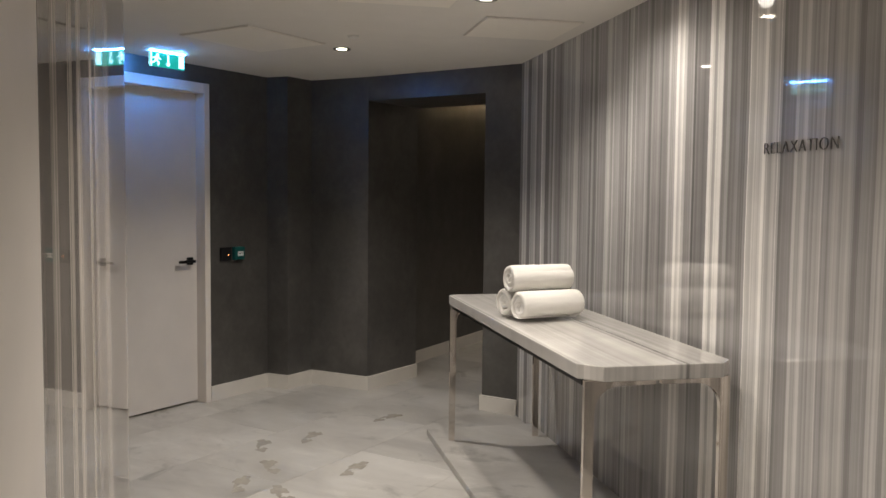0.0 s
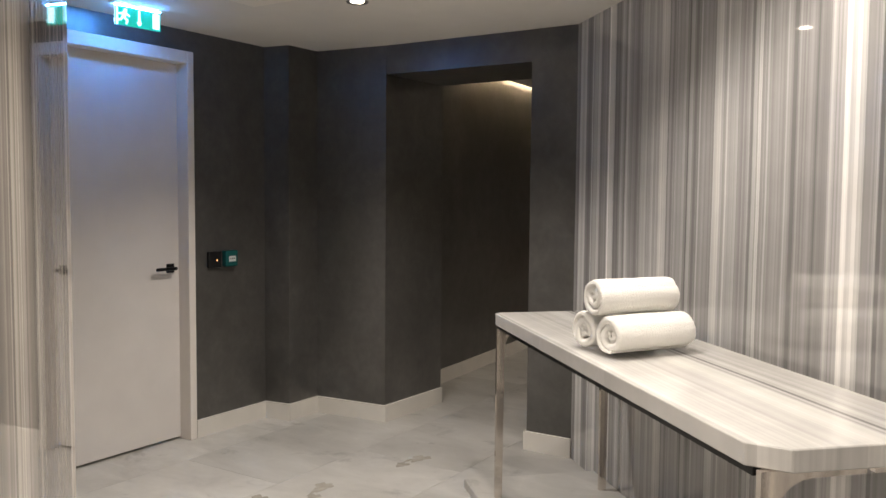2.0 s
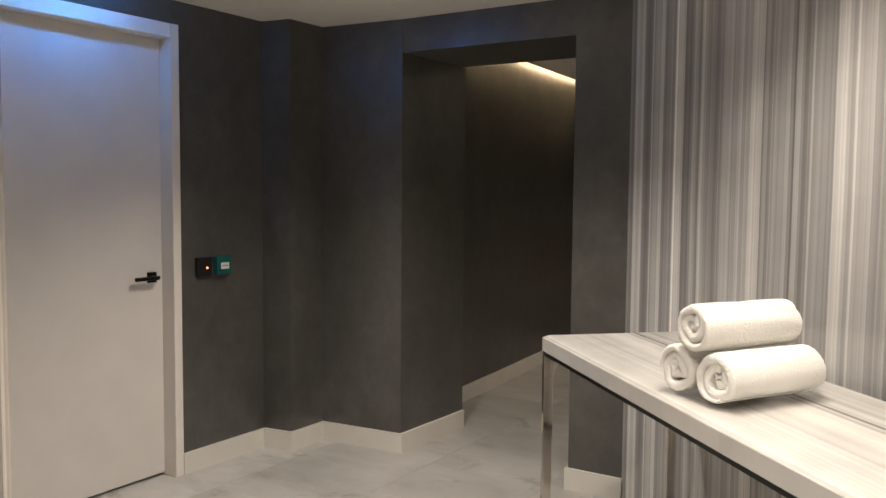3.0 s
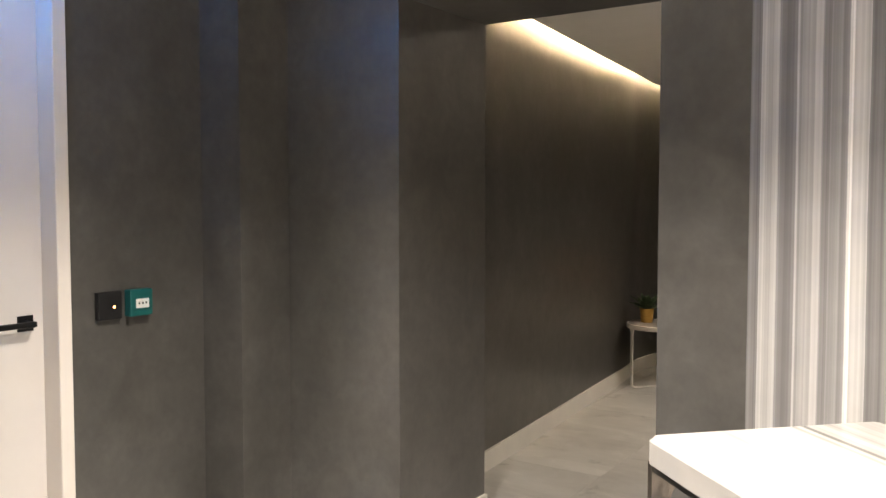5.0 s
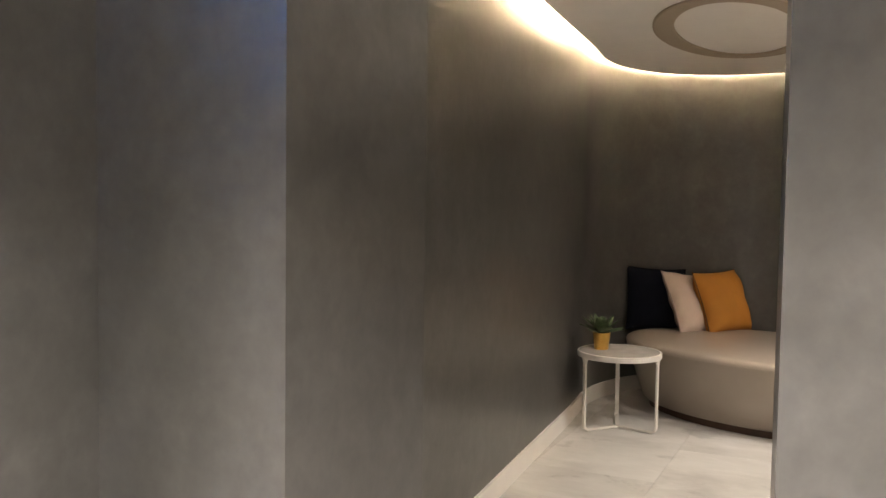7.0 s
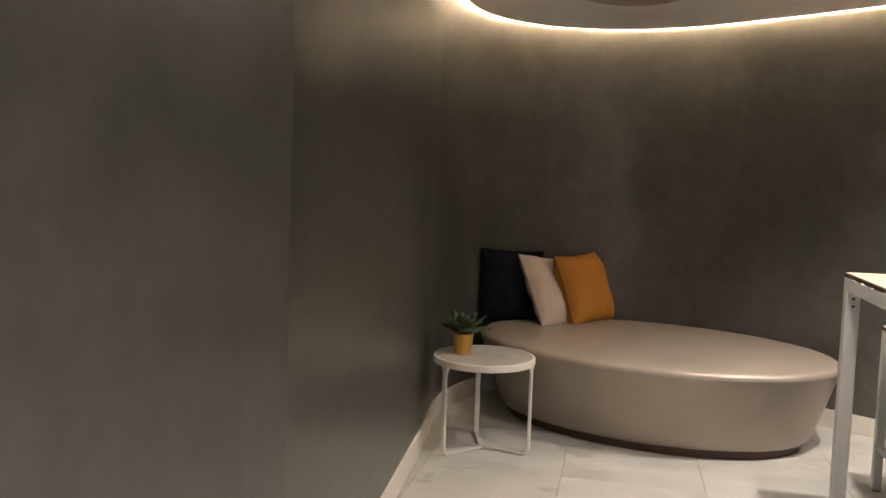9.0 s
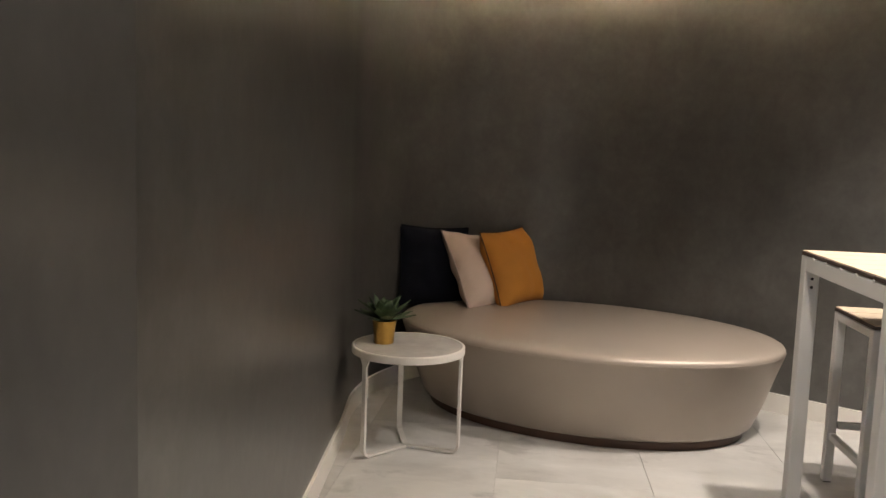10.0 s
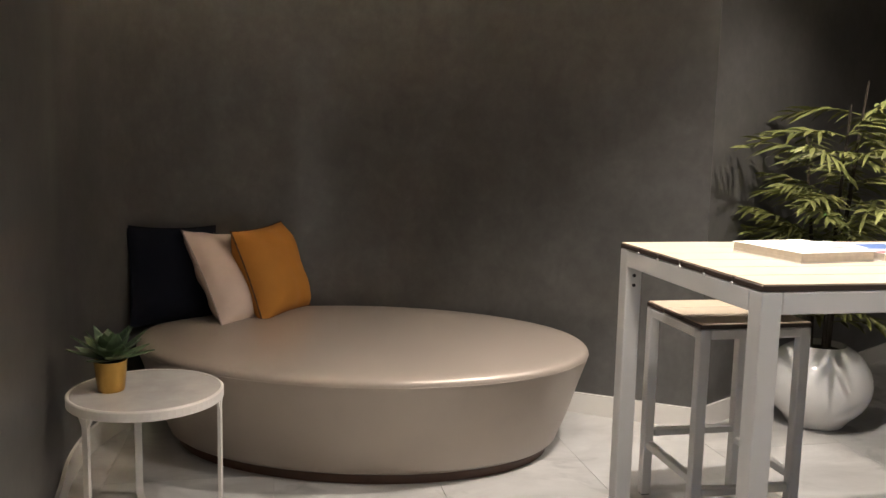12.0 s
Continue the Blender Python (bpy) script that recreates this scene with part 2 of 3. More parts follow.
def add_box(bm, lo, hi, bevel=0.0, seg=1, m=None):
    vs = [bm.verts.new((x, y, z)) for z in (lo[2], hi[2]) for y in (lo[1], hi[1]) for x in (lo[0], hi[0])]
    fs = [bm.faces.new([vs[i] for i in q]) for q in ((0, 2, 3, 1), (4, 5, 7, 6), (0, 1, 5, 4), (2, 6, 7, 3), (0, 4, 6, 2), (1, 3, 7, 5))]
    if bevel:
        es = list({e for f in fs for e in f.edges})
        r = bmesh.ops.bevel(bm, geom=es, offset=bevel, segments=seg, affect="EDGES", profile=0.5)
        vs = list({v for f in r["faces"] for v in f.verts} | {v for v in vs if v.is_valid})
    if m is not None:
        for v in vs:
            v.co = m @ v.co
    return vs


def box(lo, hi, bevel=0.0, seg=1):
    bm = bmesh.new()
    add_box(bm, lo, hi, bevel, seg)
    return bm


def add_prism(bm, pts, z0, z1):
    a = [bm.verts.new((p[0], p[1], z0)) for p in pts]
    b = [bm.verts.new((p[0], p[1], z1)) for p in pts]
    n = len(pts)
    bm.faces.new(a[::-1])
    bm.faces.new(b)
    for i in range(n):
        bm.faces.new((a[i], a[(i + 1) % n], b[(i + 1) % n], b[i]))


def prism(pts, z0, z1):
    bm = bmesh.new()
    add_prism(bm, pts, z0, z1)
    return bm


def add_lathe(bm, profile, n=48, sx=1.0, sy=1.0, centre=(0, 0), cap=True):
    rings = []
    for r, z in profile:
        rings.append([bm.verts.new((centre[0] + r * sx * math.cos(2 * math.pi * i / n), centre[1] + r * sy * math.sin(2 * math.pi * i / n), z)) for i in range(n)])
    for a, b in zip(rings, rings[1:]):
        for i in range(n):
            bm.faces.new((a[i], a[(i + 1) % n], b[(i + 1) % n], b[i]))
    if cap:
        bm.faces.new(rings[0][::-1])
        bm.faces.new(rings[-1])


def lathe(profile, n=48, sx=1.0, sy=1.0, centre=(0, 0), cap=True):
    bm = bmesh.new()
    add_lathe(bm, profile, n, sx, sy, centre, cap)
    return bm


def add_tube(bm, pts, r, n=10, r1=None, flat=1.0):
    """A tube along points; r to r1; flat squeezes it upright."""
    pts = [Vector(p) for p in pts]
    rings = []
    for i, p in enumerate(pts):
        d = (pts[min(i + 1, len(pts) - 1)] - pts[max(i - 1, 0)]).normalized()
        up = Vector((0, 0, 1)) if abs(d.z) < 0.95 else Vector((1, 0, 0))
        s = d.cross(up).normalized()
        u = s.cross(d)
        k = r + ((r1 if r1 is not None else r) - r) * i / max(1, len(pts) - 1)
        rings.append([bm.verts.new(p + k * (s * math.cos(2 * math.pi * j / n) + u * flat * math.sin(2 * math.pi * j / n))) for j in range(n)])
    for a, b in zip(rings, rings[1:]):
        for j in range(n):
            bm.faces.new((a[j], a[(j + 1) % n], b[(j + 1) % n], b[j]))
    bm.faces.new(rings[0][::-1])
    bm.faces.new(rings[-1])


def spline(pts, per=8):
    """A smooth curve through plan points."""
    out = []
    for i in range(len(pts) - 1):
        p0, p1, p2, p3 = [Vector(pts[min(max(k, 0), len(pts) - 1)]) for k in (i - 1, i, i + 1, i + 2)]
        for j in range(per):
            t = j / per
            out.append(0.5 * (2 * p1 + (p2 - p0) * t + (2 * p0 - 5 * p1 + 4 * p2 - p3) * t * t + (3 * p1 - p0 - 3 * p2 + p3) * t ** 3))
    return out + [Vector(pts[-1])]


def offset(line, d):
    """The plan line moved d to its right-hand side."""
    out = []
    for i, p in enumerate(line):
        t = (line[min(i + 1, len(line) - 1)] - line[max(i - 1, 0)]).normalized()
        out.append(p + Vector((t.y, -t.x)) * d)
    return out


def ribbon(line, d0, d1, z0, z1):
    """A wall-like solid between two offsets of a plan line."""
    a, b = offset(line, d0), offset(line, d1)
    bm = bmesh.new()
    rows = [[bm.verts.new((p.x, p.y, z)) for p, z in ((pa, z0), (pb, z0), (pb, z1), (pa, z1))] for pa, pb in zip(a, b)]
    for r, s in zip(rows, rows[1:]):
        for k in range(4):
            bm.faces.new((r[k], s[k], s[(k + 1) % 4], r[(k + 1) % 4]))
    bm.faces.new(rows[0])
    bm.faces.new(rows[-1][::-1])
    return bm


def structure(name, bm, mat, label, category="wall", m=None, smooth=False):
    return tagged(part(name, bm, mat, None, label, smooth, m), "", category, "", "structure")


# ---- lamps ----
def spot(name, at, power, size, blend=0.6, target=None, colour=WARM, radius=0.03):
    d = bpy.data.lights.new(name, "SPOT")
    d.energy, d.spot_size, d.spot_blend, d.color, d.shadow_soft_size = power, radians(size), blend, colour, radius
    ob = new(name, d)
    ob.matrix_basis = look(at, target or (at[0], at[1] + 0.001, 0))
    return ob


# Middle four are unseen fill, added to brighten the corridor.
LOBBY_DL = [(-3.06, 4.67), (-1.72, 4.02), (-1.05, 2.75), (-1.90, 2.95), (0.35, 2.00), (-0.4, 0.9), (-1.233, 3.927)]
LOBBY_W = [(108, 119, 1.0), (60, 138, 0.9), (60, 125, 0.8), (50, 120, 0.8), (34, 150, 0.8), (58, 140, 0.8), (30, 160, 0.8)]
for (x, y), (w, cone, soft_edge) in zip(LOBBY_DL, LOBBY_W):
    spot("downlight_beam", (x, y, CEIL - 0.035), w, cone, soft_edge, colour=NEUT)
# Third placed by the table's shadow; the others are unseen, added to brighten.
ROOM_DL = [(-2.65, 7.1), (-2.50, 8.36), (-1.88, 8.83), (-0.95, 9.12), (-1.2, 7.4)]
ROOM_W = [(8, 135, 0.9), (19, 130, 0.9), (50, 114, 0.9), (24, 165, 0.9), (15, 150, 0.9)]
for (x, y), (w, cone, soft_edge) in zip(ROOM_DL, ROOM_W):
    spot("downlight_beam", (x, y, CEIL2 - 0.035), w, cone, soft_edge, colour=(1.0, 0.90, 0.805), radius=0.035)

# ---- setting ----
WALL_LINE = spline([Vector(p) for p in ((-3.88, 6.2), (-3.95, 7.2), (-4.035, 8.2), (-4.115, 9.2), (-4.165, 9.7), (-4.12, 10.08), (-3.96, 10.42), (-3.66, 10.68), (-3.25, 10.80), (-2.8, 10.73), (-2.3, 10.46), (-1.86, 10.16), (-1.42, 9.86))])

floor_base = structure("floor", box((-5.2, -3.2, -0.12), (3.2, 12.2, -0.006)), GROUT, "pale grey stone-look tiled floor", "floor")

door_wall = bmesh.new()
add_box(door_wall, (-4.60, 1.2, 0), (-4.30, 3.84, TOP))
add_box(door_wall, (-4.60, 4.74, 0), (-4.30, 5.318, TOP))
add_box(door_wall, (-4.60, 3.84, 2.13), (-4.30, 4.74, TOP))
structure("wall_door", door_wall, PLASTER, "dark grey polished plaster wall around the door")
structure("wall_niche", prism([(-4.60, 5.319), (-4.302, 5.319), (-4.124, 5.345), (-4.122, 5.600), (-3.622, 5.648), (-3.605, 6.25), (-4.60, 6.25)], 0, TOP), PLASTER, "dark grey polished plaster wall with a stepped corner")
structure("wall_lintel", box((-3.63, 5.650, LINTEL), (-2.64, 6.248, TOP)), PLASTER, "dark grey plaster lintel above the doorway")
structure("wall_pier", prism([(-2.65, 5.646), (-2.37, 5.646), (-2.37, 6.252), (-2.702, 6.252)], 0, TOP), PLASTER, "dark grey plaster pier beside the doorway")
# Added out of view to close the room behind the pier.
structure("wall_room_front", box((-2.405, 6.05, 0), (1.6, 6.25, TOP)), PLASTER, "added unseen dark grey plaster wall closing the relaxation room's front")
structure("wall_room_curved", ribbon(WALL_LINE, 0.0, -0.18, 0, TOP), PLASTER, "curved dark grey polished plaster wall", smooth=True)
END = Vector((-1.42, 9.86))
structure("wall_room_back", prism([(END.x + 0.002, END.y + 0.002), (2.2, END.y + 2.07), (2.2, END.y + 2.3), (END.x - 0.02, END.y + 0.2)], 0, TOP), PLASTER, "dark grey polished plaster wall behind the palm")
# Unseen wall, added to close the room on the right.
structure("wall_room_side", box((1.6, 6.05, 0), (1.8, 12.0, TOP)), PLASTER, "added unseen dark grey plaster wall closing the room's side")

structure("wall_marble", box((-7.2, -0.25, 0), (5.0, 0.0, TOP)), MARBLE, "polished vertically striped grey and white marble wall", m=CORR @ pose(1.515, 0, 0))
PANEL = Matrix(((-0.760, -0.650, 0, -3.19), (0.650, -0.760, 0, 3.29), (0, 0, 1, 0), (0, 0, 0, 1)))
structure("wall_marble_panel", box((-2.48, 0, 0), (0, 0.10, TOP), 0.003), MARBLE_REFLECTED, "polished striped grey marble wall panel, reflection painted in as taupe", m=PANEL)
structure("wall_cream", box((-9.0, -0.035, 0), (-2.48, 0.2, TOP), 0.003), CREAM, "cream painted corridor wall", m=PANEL)
# These two walls are never in view; they are added to close the lobby.
structure("wall_corridor_end", box((3.6, -0.3, 0), (3.8, 2.5, TOP)), CREAM, "added unseen cream painted wall at the corridor's end", m=CORR)
structure("wall_passage_end", box((-4.60, 1.0, 0), (-2.0, 1.2, TOP)), CREAM, "added unseen cream painted wall closing the side passage")

ceiling_bm = prism([(-4.7, 1.0), (2.6, -3.0), (3.0, 2.0), (-2.2, 5.9), (-4.7, 5.9)], CEIL, CEIL + 0.1)
structure("ceiling", ceiling_bm, CEILING, "off-white painted plaster ceiling", "ceiling")

cove = offset(WALL_LINE, 0.11)
start = [p for p in cove if p.y > 6.26]
rim = [Vector((start[0].x, 6.256))] + start[:-3] + [Vector((-1.35, 9.72)), Vector((1.55, 11.35)), Vector((1.55, 6.256))]


structure("ceiling_room", prism([(p.x, p.y) for p in rim], CEIL2, CEIL2 + 0.03), CEILING, "off-white hanging ceiling with curved edge", "ceiling")


def oval_ring(cx, cy, outer, inner, z, n=96):
    """A flat oval band with rounded lips, set under the ceiling."""
    bm = bmesh.new()
    rows = []
    for k, dz in ((0.0, 0.0), (0.0, -0.010), (0.08, -0.014), (0.92, -0.014), (1.0, -0.010), (1.0, 0.0)):
        rx, ry = outer[0] + (inner[0] - outer[0]) * k, outer[1] + (inner[1] - outer[1]) * k
        rows.append([bm.verts.new((cx + rx * math.cos(2 * math.pi * i / n), cy + ry * math.sin(2 * math.pi * i / n), z + dz)) for i in range(n)])
    for a, b in zip(rows, rows[1:]):
        for i in range(n):
            bm.faces.new((a[i], a[(i + 1) % n], b[(i + 1) % n], b[i]))
    return bm


structure("trim_ring", oval_ring(-3.16, 9.08, (0.43, 0.84), (0.315, 0.735), CEIL2), TAN, "tan painted oval ring on the ceiling", "trim")
structure("ceiling_upper", box((-4.7, 5.95, TOP), (2.4, 12.3, TOP + 0.1)), CEILING, "upper white ceiling above the light cove", "ceiling")
led_line = [p for p in offset(WALL_LINE, 0.23) if p.y > 6.3][:-4]
structure("trim", ribbon(led_line, 0.0, 0.02, CEIL2 + 0.045, CEIL2 + 0.06), LED, "warm white light strip in the ceiling cove", "light strip")


def skirting(name, line):
    structure(name, ribbon([Vector(p) for p in line], 0.0, 0.014, 0, 0.104), SKIRT, "white stone skirting board", "baseboard", smooth=False)


skirting("baseboard", [(-4.30, 4.767), (-4.30, 5.306)])
skirting("baseboard", [(-4.30, 5.319), (-4.111, 5.347)])
skirting("baseboard", [(-4.124, 5.345), (-4.122, 5.588)])
skirting("baseboard", [(-4.122, 5.600), (-3.608, 5.649)])
skirting("baseboard", [(-3.622, 5.648), (-3.605, 6.25)])
skirting("baseboard", [(-2.664, 5.646), (-2.384, 5.646)])
skirting("baseboard", [(-2.702, 6.252), (-2.65, 5.646)])
skirting("baseboard", WALL_LINE)
skirting("baseboard", [(END.x, END.y), (1.6, END.y + 1.72)])
structure("marble_plinth", box((-5.35, 0.002, 0), (-0.6, 0.665, 0.04), 0.003), STONE, "low raised pale stone plinth along the marble wall", "plinth", m=CORR)


# ---- door ----
def build_door():
    d = tagged(part("door_1", box((-4.415, 3.855, 0.014), (-4.37, 4.718, 2.10), 0.002), DOOR_PAINT, None, "closed plain white flush door"), "", "door", "", "structure")
    fr = bmesh.new()
    add_box(fr, (-4.44, 4.718, 0), (-4.285, 4.765, 2.166), 0.003)
    add_box(fr, (-4.44, 3.808, 0), (-4.285, 3.855, 2.166), 0.003)
    add_box(fr, (-4.44, 3.855, 2.10), (-4.287, 4.718, 2.166), 0.003)
    part("door_frame", fr, CREAM, d, "white painted frame")
    h = bmesh.new()
    add_box(h, (-0.025, -0.025, 0.0), (0.025, 0.025, 0.008), 0.001)
    add_lathe(h, [(0.010, 0.008), (0.010, 0.05)], 20)
    for v in h.verts:
        v.co = Vector((-4.37 + v.co.z, 4.655 + v.co.x, 0.975 + v.co.y))
    add_box(h, (-4.336, 4.535, 0.966), (-4.318, 4.668, 0.984), 0.004, 2)
    part("door_handle", h, BLACK, d, "black lever handle")
    return d


build_door()


# ---- wall controls ----
def exit_reader():
    t = thing("access_reader", pose(-4.30, 4.902, 1.012), "black square access reader with a small red light", "reader")
    part("body", box((0, -0.046, -0.047), (0.022, 0.046, 0.047), 0.004, 2), BLACK_PLASTIC, t)
    part("led", box((0.0215, 0.010, -0.008), (0.0235, 0.017, -0.001)), LED_RED, t, "small orange-red light")


def call_point():
    t = thing("emergency_call_point", pose(-4.30, 5.017, 1.014), "green square emergency door release on the dark wall", "call point")
    part("body", box((0, -0.046, -0.046), (0.034, 0.046, 0.046), 0.004, 2), TEAL, t)
    part("cover", box((0.034, -0.031, -0.026), (0.037, 0.031, 0.02), 0.001), TEAL, t)
    p = part("label", box((0.037, -0.026, -0.018), (0.039, 0.026, 0.014)), WHITE_PLASTIC, t, "white press plate")
    for k in (-0.014, 0.0, 0.014):
        part("mark", box((0.039, k - 0.003, -0.005), (0.0396, k + 0.003, 0.003)), BLACK_PLASTIC, p)


exit_reader()
call_point()


# ---- exit sign ----
def exit_sign():
    t = thing("exit_sign", pose(-4.03, 4.212, CEIL, 0, 0, 86) @ Matrix.Diagonal((0.84, 1.0, 0.79, 1.0)), "glowing green and white emergency exit sign under the ceiling", "exit sign")
    part("mounting_plate", box((-0.18, -0.012, -0.008), (0.18, 0.012, 0.0), 0.002), WHITE_PLASTIC, t)
    # The sign has no such bar; this strip is added for its blue spill.
    part("spill_emitter", box((-0.14, -0.008, -0.0145), (0.14, 0.008, -0.0085)), SIGN_SPILL, t, "added blue emitter for the sign's glow")
    pl = part("panel", box((-0.142, -0.006, -0.128), (0.142, 0.006, -0.016), 0.001), SIGN_GREEN, t, "green lit panel")
    for s in (-1, 1):
        y0, y1 = (-0.0085, -0.0065) if s < 0 else (0.0065, 0.0085)
        part("door_mark", box((0.09, y0, -0.118), (0.132, y1, -0.026)), SIGN_WHITE, pl)
        part("edge_mark", box((-0.142, y0, -0.128), (-0.132, y1, -0.016)), SIGN_WHITE, pl)
        arrow = bmesh.new()
        add_box(arrow, (-0.004, y0, -0.096), (0.008, y1, -0.028))
        for k in range(6):
            add_box(arrow, (-0.014 + k * 0.0024, y0, -0.100 - k * 0.0035), (0.018 - k * 0.0024, y1, -0.096 - k * 0.0035))
        part("arrow", arrow, SIGN_WHITE, pl)
        run = bmesh.new()
        for a, b, w in (((-0.085, -0.04), (-0.085, -0.058), 0.018), ((-0.088, -0.062), (-0.098, -0.098), 0.022), ((-0.095, -0.07), (-0.128, -0.078), 0.009), ((-0.085, -0.07), (-0.058, -0.085), 0.009), ((-0.094, -0.098), (-0.072, -0.118), 0.011), ((-0.072, -0.118), (-0.082, -0.140), 0.010), ((-0.102, -0.098), (-0.118, -0.118), 0.011), ((-0.118, -0.118), (-0.146, -0.122), 0.010)):
            d = Vector((b[0] - a[0], 0, b[1] - a[1]))
            ang = math.atan2(d.z, d.x)
            mm = Matrix.Translation(((a[0] + b[0]) / 2, (y0 + y1) / 2, (a[1] + b[1]) / 2 * 0.86 + 0.003)) @ Matrix.Rotation(-ang, 4, "Y")
            add_box(run, (-d.length / 2, -0.001, -w / 2), (d.length / 2, 0.001, w / 2), m=mm)
        part("pictogram", run, SIGN_WHITE, pl)


exit_sign()


# ---- ceiling fittings ----
def downlight(x, y, z):
    t = thing("downlight", pose(x, y, z), "small round recessed ceiling downlight with dark inner ring, some added unseen", "downlight", "ceiling downlights")
    part("trim_ring", lathe([(0.030, 0.004), (0.033, -0.001), (0.050, -0.005), (0.052, 0.0), (0.052, 0.002)], 32, cap=False), CHROME_DARK, t)
    part("lens", lathe([(0.030, -0.001), (0.030, 0.001)], 24), LAMP, t, "bright lens")


# Every lamp gets a fitting, the added fill lamps too.
for x, y in LOBBY_DL:
    downlight(x, y, CEIL)
for x, y in ROOM_DL:
    downlight(x, y, CEIL2)


def access_panel(a0, a1, d0, d1, m=CORR):
    t = thing("ceiling_hatch", m @ pose(0, 0, CEIL), "off-white square access hatch let into the ceiling", "ceiling hatch", "ceiling hatches")
    part("panel", box((a0, d0, -0.008), (a1, d1, 0.0), 0.002), HATCH_LIT, t)
    fr = bmesh.new()
    w = 0.008
    for lo, hi in (((a0 - w, d0 - w), (a1 + w, d0 - 0.002)), ((a0 - w, d1 + 0.002), (a1 + w, d1 + w)), ((a0 - w, d0), (a0 - 0.002, d1)), ((a1 + 0.002, d0), (a1 + w, d1))):
        add_box(fr, (*lo, -0.003), (*hi, 0.0))
    part("frame", fr, SKIRT, t)


access_panel(-4.86, -4.40, 0.10, 0.58)
access_panel(-3.53, -3.03, 3.90, 4.48, pose(0, 0, 0))
access_panel(-4.24, -3.72, 0.80, 1.30)


def smoke_detector():
    t = thing("smoke_detector", pose(-2.75, 4.39, CEIL), "small white round detector on the ceiling", "detector")
    part("body", lathe([(0.030, 0.0), (0.030, -0.006), (0.022, -0.012), (0.008, -0.014)], 24), WHITE_PLASTIC, t)


smoke_detector()


def lettering():
    c = bpy.data.curves.new("letters", "FONT")
    c.body, c.size, c.extrude = "RELAXATION", 0.056, 0.002
    c.space_character, c.offset = 1.13, -0.0016
    tmp = bpy.data.objects.new("tmp", c)
    scene.collection.objects.link(tmp)
    bpy.context.view_layer.update()
    me = bpy.data.meshes.new_from_object(tmp.evaluated_get(bpy.context.evaluated_depsgraph_get()))
    bpy.data.objects.remove(tmp)
    bpy.data.curves.remove(c)
    me.name = "wall_lettering"
    me.materials.clear()
    me.materials.append(LETTER)
    ob = new("wall_lettering", me)
    ob.matrix_basis = Matrix.Translation(corr(-3.015, 0.004, 1.576)) @ Matrix.Rotation(radians(-45), 4, "Z") @ Matrix.Rotation(radians(90), 4, "X")
    tagged(ob, "dark grey raised lettering RELAXATION on the marble wall", "lettering")


lettering()


# ---- console table ----
def console_table():
    A0, A1, D0, D1, H = -5.10, -3.06, 0.045, 0.60, 0.875
    t = thing("console_table", CORR @ pose(0, 0, 0.04), "long striped marble console table on slim polished metal legs", "table")
    zt, zb = H - 0.04, H - 0.092
    c = 0.05
    bm = prism([(A0 + 0.01, D0), (A1 - 0.05, D0), (A1, D0 + c), (A1, D1 - c - 0.02), (A1 - 0.07, D1), (A0 + 0.03, D1), (A0, D1 - 0.03), (A0, D0 + 0.01)], zb, zt)
    bmesh.ops.bevel(bm, geom=list(bm.edges), offset=0.003, segments=1, affect="EDGES")
    for v in bm.verts:
        v.co = Vector((v.co.y, v.co.x, v.co.z))
    part("tabletop", bm, MARBLE_TOP, t, "pale striped marble slab", m=Matrix(((0, 1, 0, 0), (1, 0, 0, 0), (0, 0, 1, 0), (0, 0, 0, 1))))
    fr = bmesh.new()
    z0, z1 = zb - 0.020, zb
    e = 0.016
    for lo, hi in (((A0 + e, D0 + e), (A1 - 0.06, D0 + e + 0.03)), ((A0 + e, D1 - e - 0.03), (A1 - 0.06, D1 - e)), ((A0 + 0.04, D0 + e + 0.03), (A0 + 0.07, D1 - e - 0.03)), ((A1 - 0.12, D0 + e + 0.03), (A1 - 0.09, D1 - e - 0.03))):
        add_box(fr, (*lo, z0), (*hi, z1))
    part("under_frame", fr, BLACK, t, "dark metal under-frame")
    for a, sa in ((A0 + 0.002, 1), (A1 - 0.022, -1)):
        for d, sd in ((D0 + 0.012, 1), (D1 - 0.012, -1)):
            pts = []
            w, R = 0.036, 0.085
            pts += [(0, 0), (w * 0.9, 0), (w, zb - R - 0.02)]
            for k in range(7):
                an = math.pi / 2 * k / 6
                pts.append((w + R * (1 - math.cos(an)), zb - R - 0.02 + R * math.sin(an)))
            pts += [(0.255, zb - 0.018), (0.255, zb), (0, zb)]
            bm = bmesh.new()
            lo = [bm.verts.new((a, d + sd * p[0], p[1])) for p in pts]
            hi = [bm.verts.new((a + 0.018 * sa, d + sd * p[0], p[1])) for p in pts]
            bm.faces.new(lo)
            bm.faces.new(hi[::-1])
            for i in range(len(pts)):
                j = (i + 1) % len(pts)
                bm.faces.new((lo[i], lo[j], hi[j], hi[i]))
            part("leg", bm, NICKEL, t, "polished nickel leg with a curved shoulder")
    return zt + 0.04


TABLE_Z = console_table()


